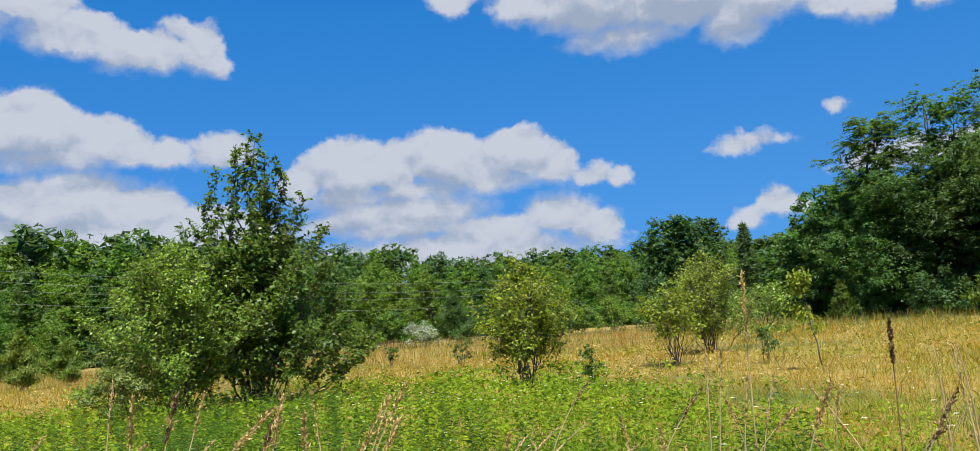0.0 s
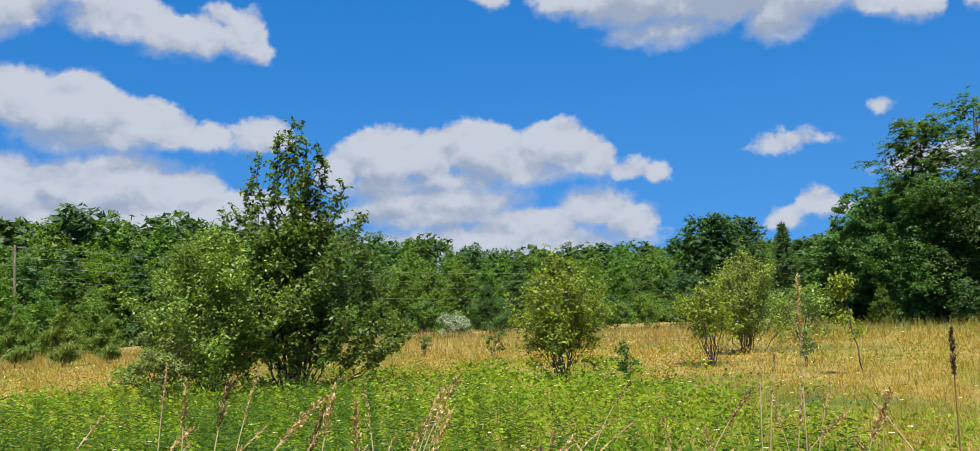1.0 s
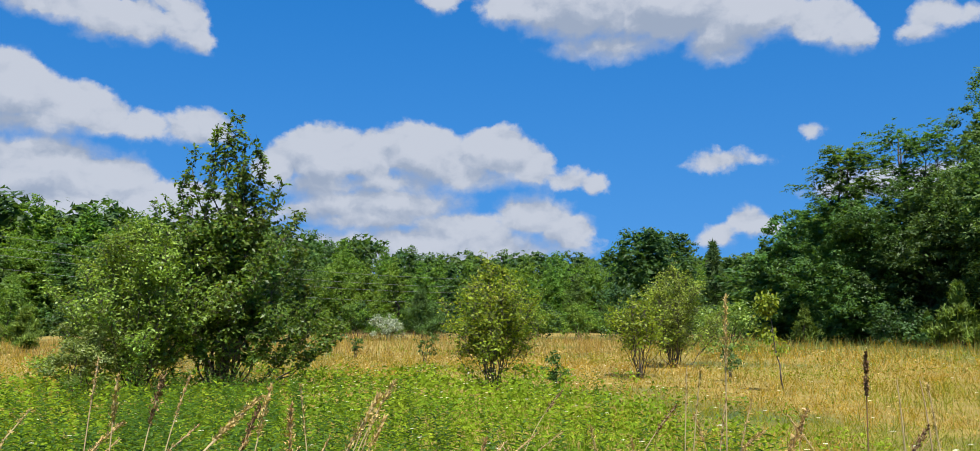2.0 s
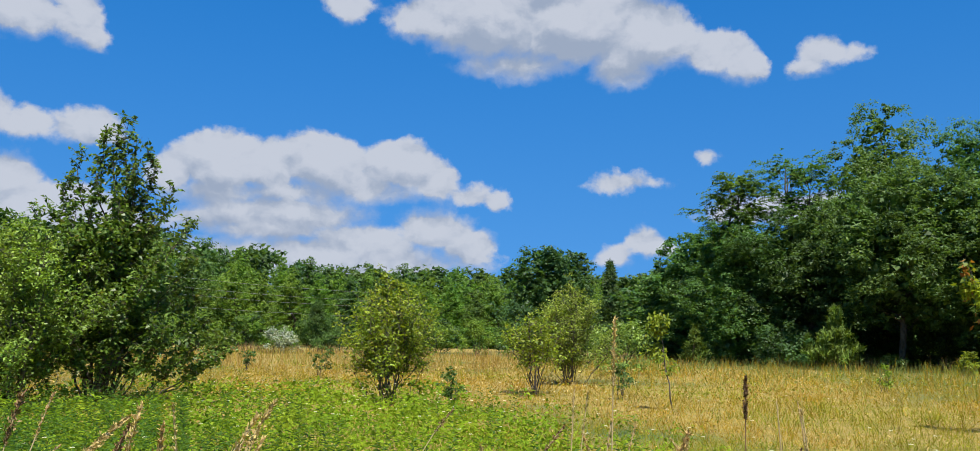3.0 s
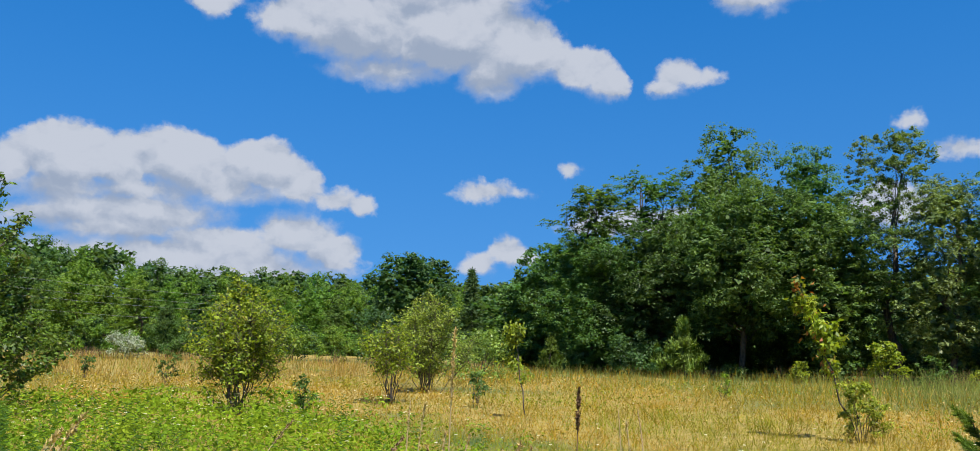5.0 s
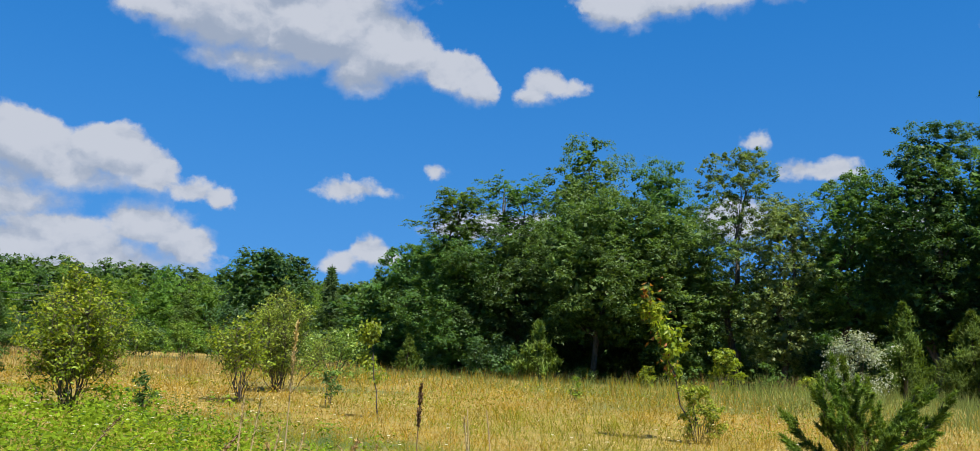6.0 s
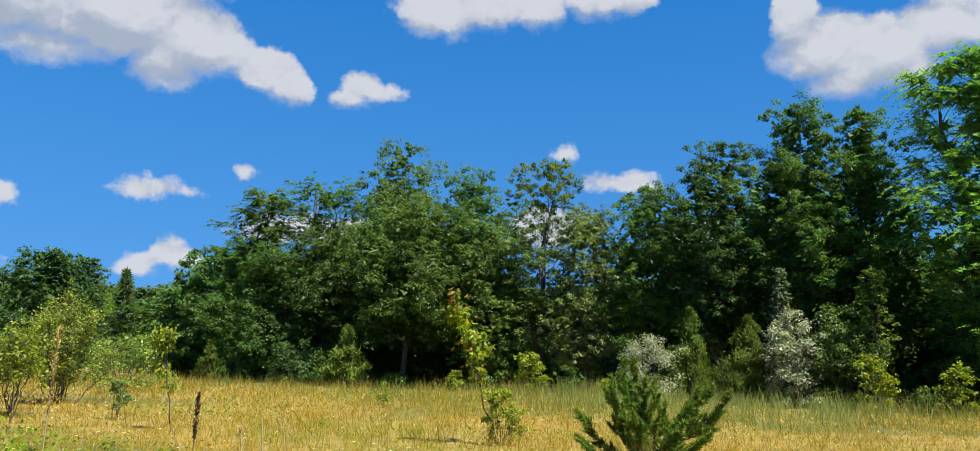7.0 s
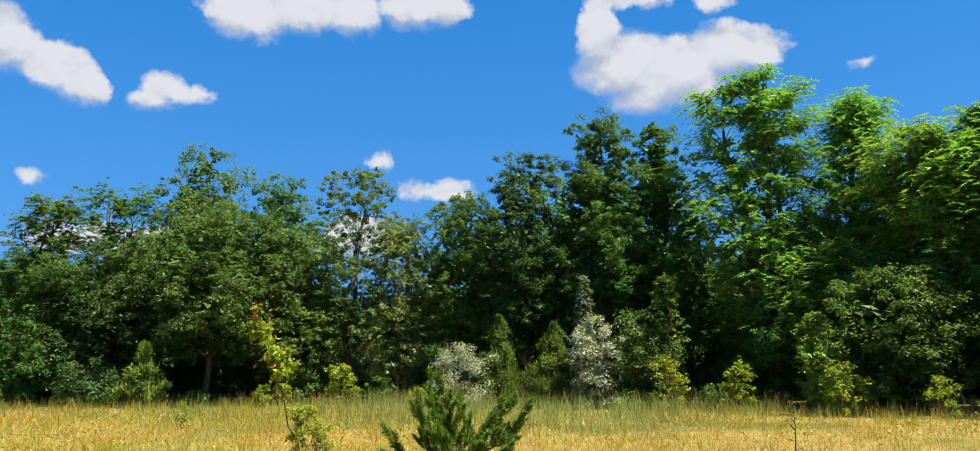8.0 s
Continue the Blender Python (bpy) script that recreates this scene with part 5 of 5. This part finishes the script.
    bed = bed * np.interp(r, [2.4, 5, 10, 18], [0.75, 1.0, 1.3, 1.5]) * rng.uniform(0.65, 1.15, len(x))
    k = 13
    spread = np.repeat(0.02 + 0.011 * r, k)
    x, y, r, bed = np.repeat(x, k), np.repeat(y, k), np.repeat(r, k), np.repeat(bed, k)
    dx, dy = rng.normal(0, 1, len(x)) * spread, rng.normal(0, 1, len(x)) * spread
    h = bed * (1 - 0.22 * np.hypot(dx, dy) / spread) * rng.uniform(0.35, 1, len(x)) ** 0.5
    p = np.stack([x + dx, y + dy, lie(x, y) + np.maximum(h, 0.02)], 1)
    nor = rng.normal(0, 0.45, p.shape) + (0, 0, 0.8)
    nor[:, 0] += 0.35 * dx / spread
    nor[:, 1] += 0.35 * dy / spread
    ob = link("weed_bed", *leaf_quads(rng, p, nor, np.maximum(0.05, r * 0.0062)[:, None], np.maximum(0.024, r * 0.0032)[:, None]), WEED)
    tagged(ob, "bright green low weeds covering the ground", "weeds", kind="stuff")
    # taller dark weeds: upright stems with leaves all the way
    x, y, r = scatter(rng, 2600, 4, 21, -60, 10)
    side = np.clip((-8 - np.degrees(np.arctan2(x, y))) / 16, 0.12, 1)
    keep = (rng.uniform(0, 1, len(x)) < zone(x, y) * side) & (r > 5)
    x, y, r = x[keep], y[keep], r[keep]
    k = 26
    u = np.tile(np.linspace(0.15, 1, k), len(x))
    xs, ys = np.repeat(x, k), np.repeat(y, k)
    tall = np.repeat(rng.uniform(0.45, 0.8, len(x)), k)
    p = np.stack([xs, ys, lie(xs, ys) + u * tall], 1)
    a = np.tile(np.arange(k) * 2.4, len(x))
    along = np.stack([np.cos(a), np.sin(a), np.full(len(a), 0.35)], 1)
    ob = link("tall_weeds", *leaf_quads(rng, p, along * (-0.4, -0.4, 0) + (0, 0, 1.0), 0.10, 0.028, along), WEED_DEEP)
    tagged(ob, "dark green upright weeds", "weeds", kind="stuff")
    # thin green grass among the weeds
    x, y, r = scatter(rng, 16000, 2.4, 20, -62, 40)
    keep = rng.uniform(0, 1, len(x)) < zone(x, y)
    x, y, r = x[keep], y[keep], r[keep]
    ob = link("green_grass", *blades(rng, x, y, rng.uniform(0.3, 0.62, len(x)), np.maximum(0.004, r * 0.0007), rng.uniform(0.2, 0.8, len(x))), WEED)
    tagged(ob, "fresh green grass blades among weeds", "grass", kind="stuff")
    # white flowers
    x, y, r = scatter(rng, 1500, 7, 24, -45, 45)
    b = np.degrees(np.arctan2(x, y))
    keep = rng.uniform(0, 1, len(x)) < np.exp(-((b + 9) / 12) ** 2 - ((r - 18) / 5) ** 2) + 0.08
    x, y = x[keep], y[keep]
    k = 7
    a = np.tile(np.arange(k) * 2 * np.pi / k, len(x))
    p = np.stack([np.repeat(x, k), np.repeat(y, k), np.repeat(lie(x, y) + rng.uniform(0.42, 0.6, len(x)), k)], 1)
    along = np.stack([np.cos(a), np.sin(a), np.full(len(a), 0.15)], 1)
    ob = link("white_flowers", *leaf_quads(rng, p, np.tile([0, 0, 1.0], (len(p), 1)), 0.026, 0.02, along), PETAL)
    tagged(ob, "small white wildflowers scattered in the meadow", "flowers", kind="stuff")


meadow()
straw_tuft(560, 39.2, 14.2, 0.4, 160)
straw_tuft(561, 30.2, 17.8, 0.4, 70)


# ---------------------------------------------------------------- tall seed stalks close to the camera
def seed_stalk(seed, bearing, distance, height, lean, kind="grass", head=0.22, thick=1.0):
    """A dry stalk with a seed head. lean: how far its tip leans sideways, as seen from the middle of the field."""
    rng = np.random.default_rng(seed)
    name = "dock_stalk" if kind == "dock" else "grass_stalk"
    base = root(name, *at(bearing, distance), float(lie(*np.array(at(bearing, distance)))), -bearing)
    u = np.linspace(0, 1, 12)
    line = np.stack([lean * u ** 2.2, 0.15 * lean * u ** 2 + rng.normal(0, 0.004, 12), -0.03 + (height + 0.03) * u - 0.25 * abs(lean) * u ** 3], 1)
    stem = (SEED_BROWN if kind == "dock" else STEM)
    link("stem", *tube(line, np.linspace(0.0056, 0.0024, 12) * thick, 5), stem, base)
    n = {"dock": 260, "plume": 170, "grass": 80, "bent": 130, "nod": 150, "spike": 230}[kind]
    start = 1 - head / height
    t = start + (1 - start) * rng.uniform(0, 1, n)
    p = np.stack([np.interp(t, u, line[:, i]) for i in range(3)], 1)
    way = unit(line[-1] - line[-3])
    wide = {"dock": 0.0055, "plume": 0.008, "grass": 0.0035, "bent": 0.008, "nod": 0.011, "spike": 0.006}[kind] * np.sin(np.clip((t - start) / (1 - start), 0.08, 1) ** 0.7 * np.pi * 0.95) * (0.6 + 0.5 * np.sin(t * 90) ** 2)
    off = rng.normal(0, 1, (n, 3)) * wide[:, None]
    size = {"dock": 0.014, "plume": 0.021, "grass": 0.017, "bent": 0.019, "nod": 0.026, "spike": 0.02}[kind]
    mat = {"dock": SEED_BROWN, "plume": SEED_TAN if seed % 4 else SEED_BROWN, "grass": SEED_TAN, "bent": SEED_BROWN, "nod": SEED_TAN, "spike": SEED_TAN}[kind]
    head_ = link("seed_head", *leaf_quads(rng, p + off, rng.normal(0, 1, (n, 3)), size, size * (0.8 if kind == "dock" else 0.4), way * 1.5 + off * 30), mat, base)
    tagged(head_, kind="stuff")
    if kind != "dock":
        m = 3
        a = rng.uniform(0, 2 * np.pi, m)
        zz = rng.uniform(0.05, 0.5, m) * height
        q = np.stack([np.interp(zz / height, u, line[:, i]) for i in range(3)], 1)
        blade_ = link("leaf_blade", *leaf_quads(rng, q, rng.normal(0, 1, (m, 3)) + (0, 0, 0.6), 0.28, 0.008, np.stack([np.cos(a), np.sin(a), np.full(m, 1.6)], 1)), STEM, base)
        tagged(blade_, kind="stuff")
    text = {"dock": "dry brown curly dock stalk with a dense seed head", "plume": "dry grass stalk with a loose brown plume", "grass": "thin dry straw-coloured grass stalk with a slender head", "bent": "leaning stalk with small dark brown seed clusters", "nod": "dry stalk with a nodding tan seed head", "spike": "tall dry stalk with a long tan seed spike"}[kind]
    return tagged(base, text, "dock" if kind == "dock" else "grass stalk", "tall stalks in the meadow")


seed_stalk(601, 13.1, 4.3, 1.5, 0.02, "dock", 0.2)
seed_stalk(602, 4.8, 4.6, 1.78, 0.03, "spike", 0.36)
seed_stalk(610, -36.1, 4.4, 1.53, 0.09, "grass")
seed_stalk(611, -34.6, 4.2, 1.44, 0.05, "plume")
seed_stalk(612, -33.8, 4.0, 1.48, 0.17, "plume")
seed_stalk(613, -32.6, 4.3, 1.47, 0.22, "grass")
seed_stalk(614, -38.1, 3.8, 1.38, 0.6, "grass")
seed_stalk(615, -34.7, 3.9, 1.47, 0.62, "plume")
seed_stalk(616, -29.2, 4.0, 1.36, 0.26, "plume")
seed_stalk(617, -23.8, 3.7, 1.32, -0.00, "plume")
seed_stalk(618, -25.5, 3.2, 1.5, 0.42, "plume", 0.3)
seed_stalk(619, -22.6, 3.5, 1.35, 0.30, "plume")
seed_stalk(620, -22.5, 3.7, 1.42, 0.28, "grass")
seed_stalk(621, -9.0, 6.3, 1.25, 0.42, "bent", 0.2)
seed_stalk(622, -2.8, 5.0, 1.27, 0.42, "bent", 0.2)
seed_stalk(623, 2.2, 4.4, 1.42, 0.09, "grass")
seed_stalk(624, 3.4, 4.0, 1.33, 0.10, "grass")
seed_stalk(625, 5.8, 3.9, 1.33, 0.27, "plume")
seed_stalk(626, 17.8, 3.6, 1.43, -0.08, "grass")
seed_stalk(627, 11.6, 3.8, 1.30, 0.33, "bent")
seed_stalk(628, 3.5, 6.3, 0.98, 0.45, "nod", 0.2)
seed_stalk(629, -35.6, 3.6, 1.52, 0.65, "plume")
seed_stalk(630, -27.5, 3.7, 1.44, 0.16, "plume")
seed_stalk(631, 15.8, 9.0, 1.09, -0.04, "grass", 0.5, 2.0)
seed_stalk(632, 17.3, 9.0, 1.1, -0.08, "grass", 0.5, 2.0)
seed_stalk(633, 1.9, 4.2, 1.44, 0.04, "grass")
seed_stalk(634, 29.1, 4.5, 1.30, -0.61, "bent")
seed_stalk(635, 14.1, 4.0, 1.34, -0.39, "grass")
seed_stalk(636, 4.1, 4.0, 1.33, 0.16, "grass")
seed_stalk(637, -23.0, 3.6, 1.51, 0.38, "plume")
seed_stalk(638, -22.0, 3.6, 1.44, -0.08, "grass")
seed_stalk(639, -45.3, 3.8, 1.45, 0.45, "grass")
more_stalks = random.Random(66)
for i in range(26):
    seed_stalk(650 + i, more_stalks.uniform(-47, -8), more_stalks.uniform(3.3, 5.2), more_stalks.uniform(1.0, 1.28), more_stalks.uniform(0.15, 0.6), more_stalks.choice(("grass", "plume", "grass")))
for i in range(12):
    seed_stalk(680 + i, more_stalks.uniform(-6, 34), more_stalks.uniform(4.2, 7.5), more_stalks.uniform(0.75, 1.0), more_stalks.uniform(-0.35, 0.4), more_stalks.choice(("grass", "bent", "plume")))
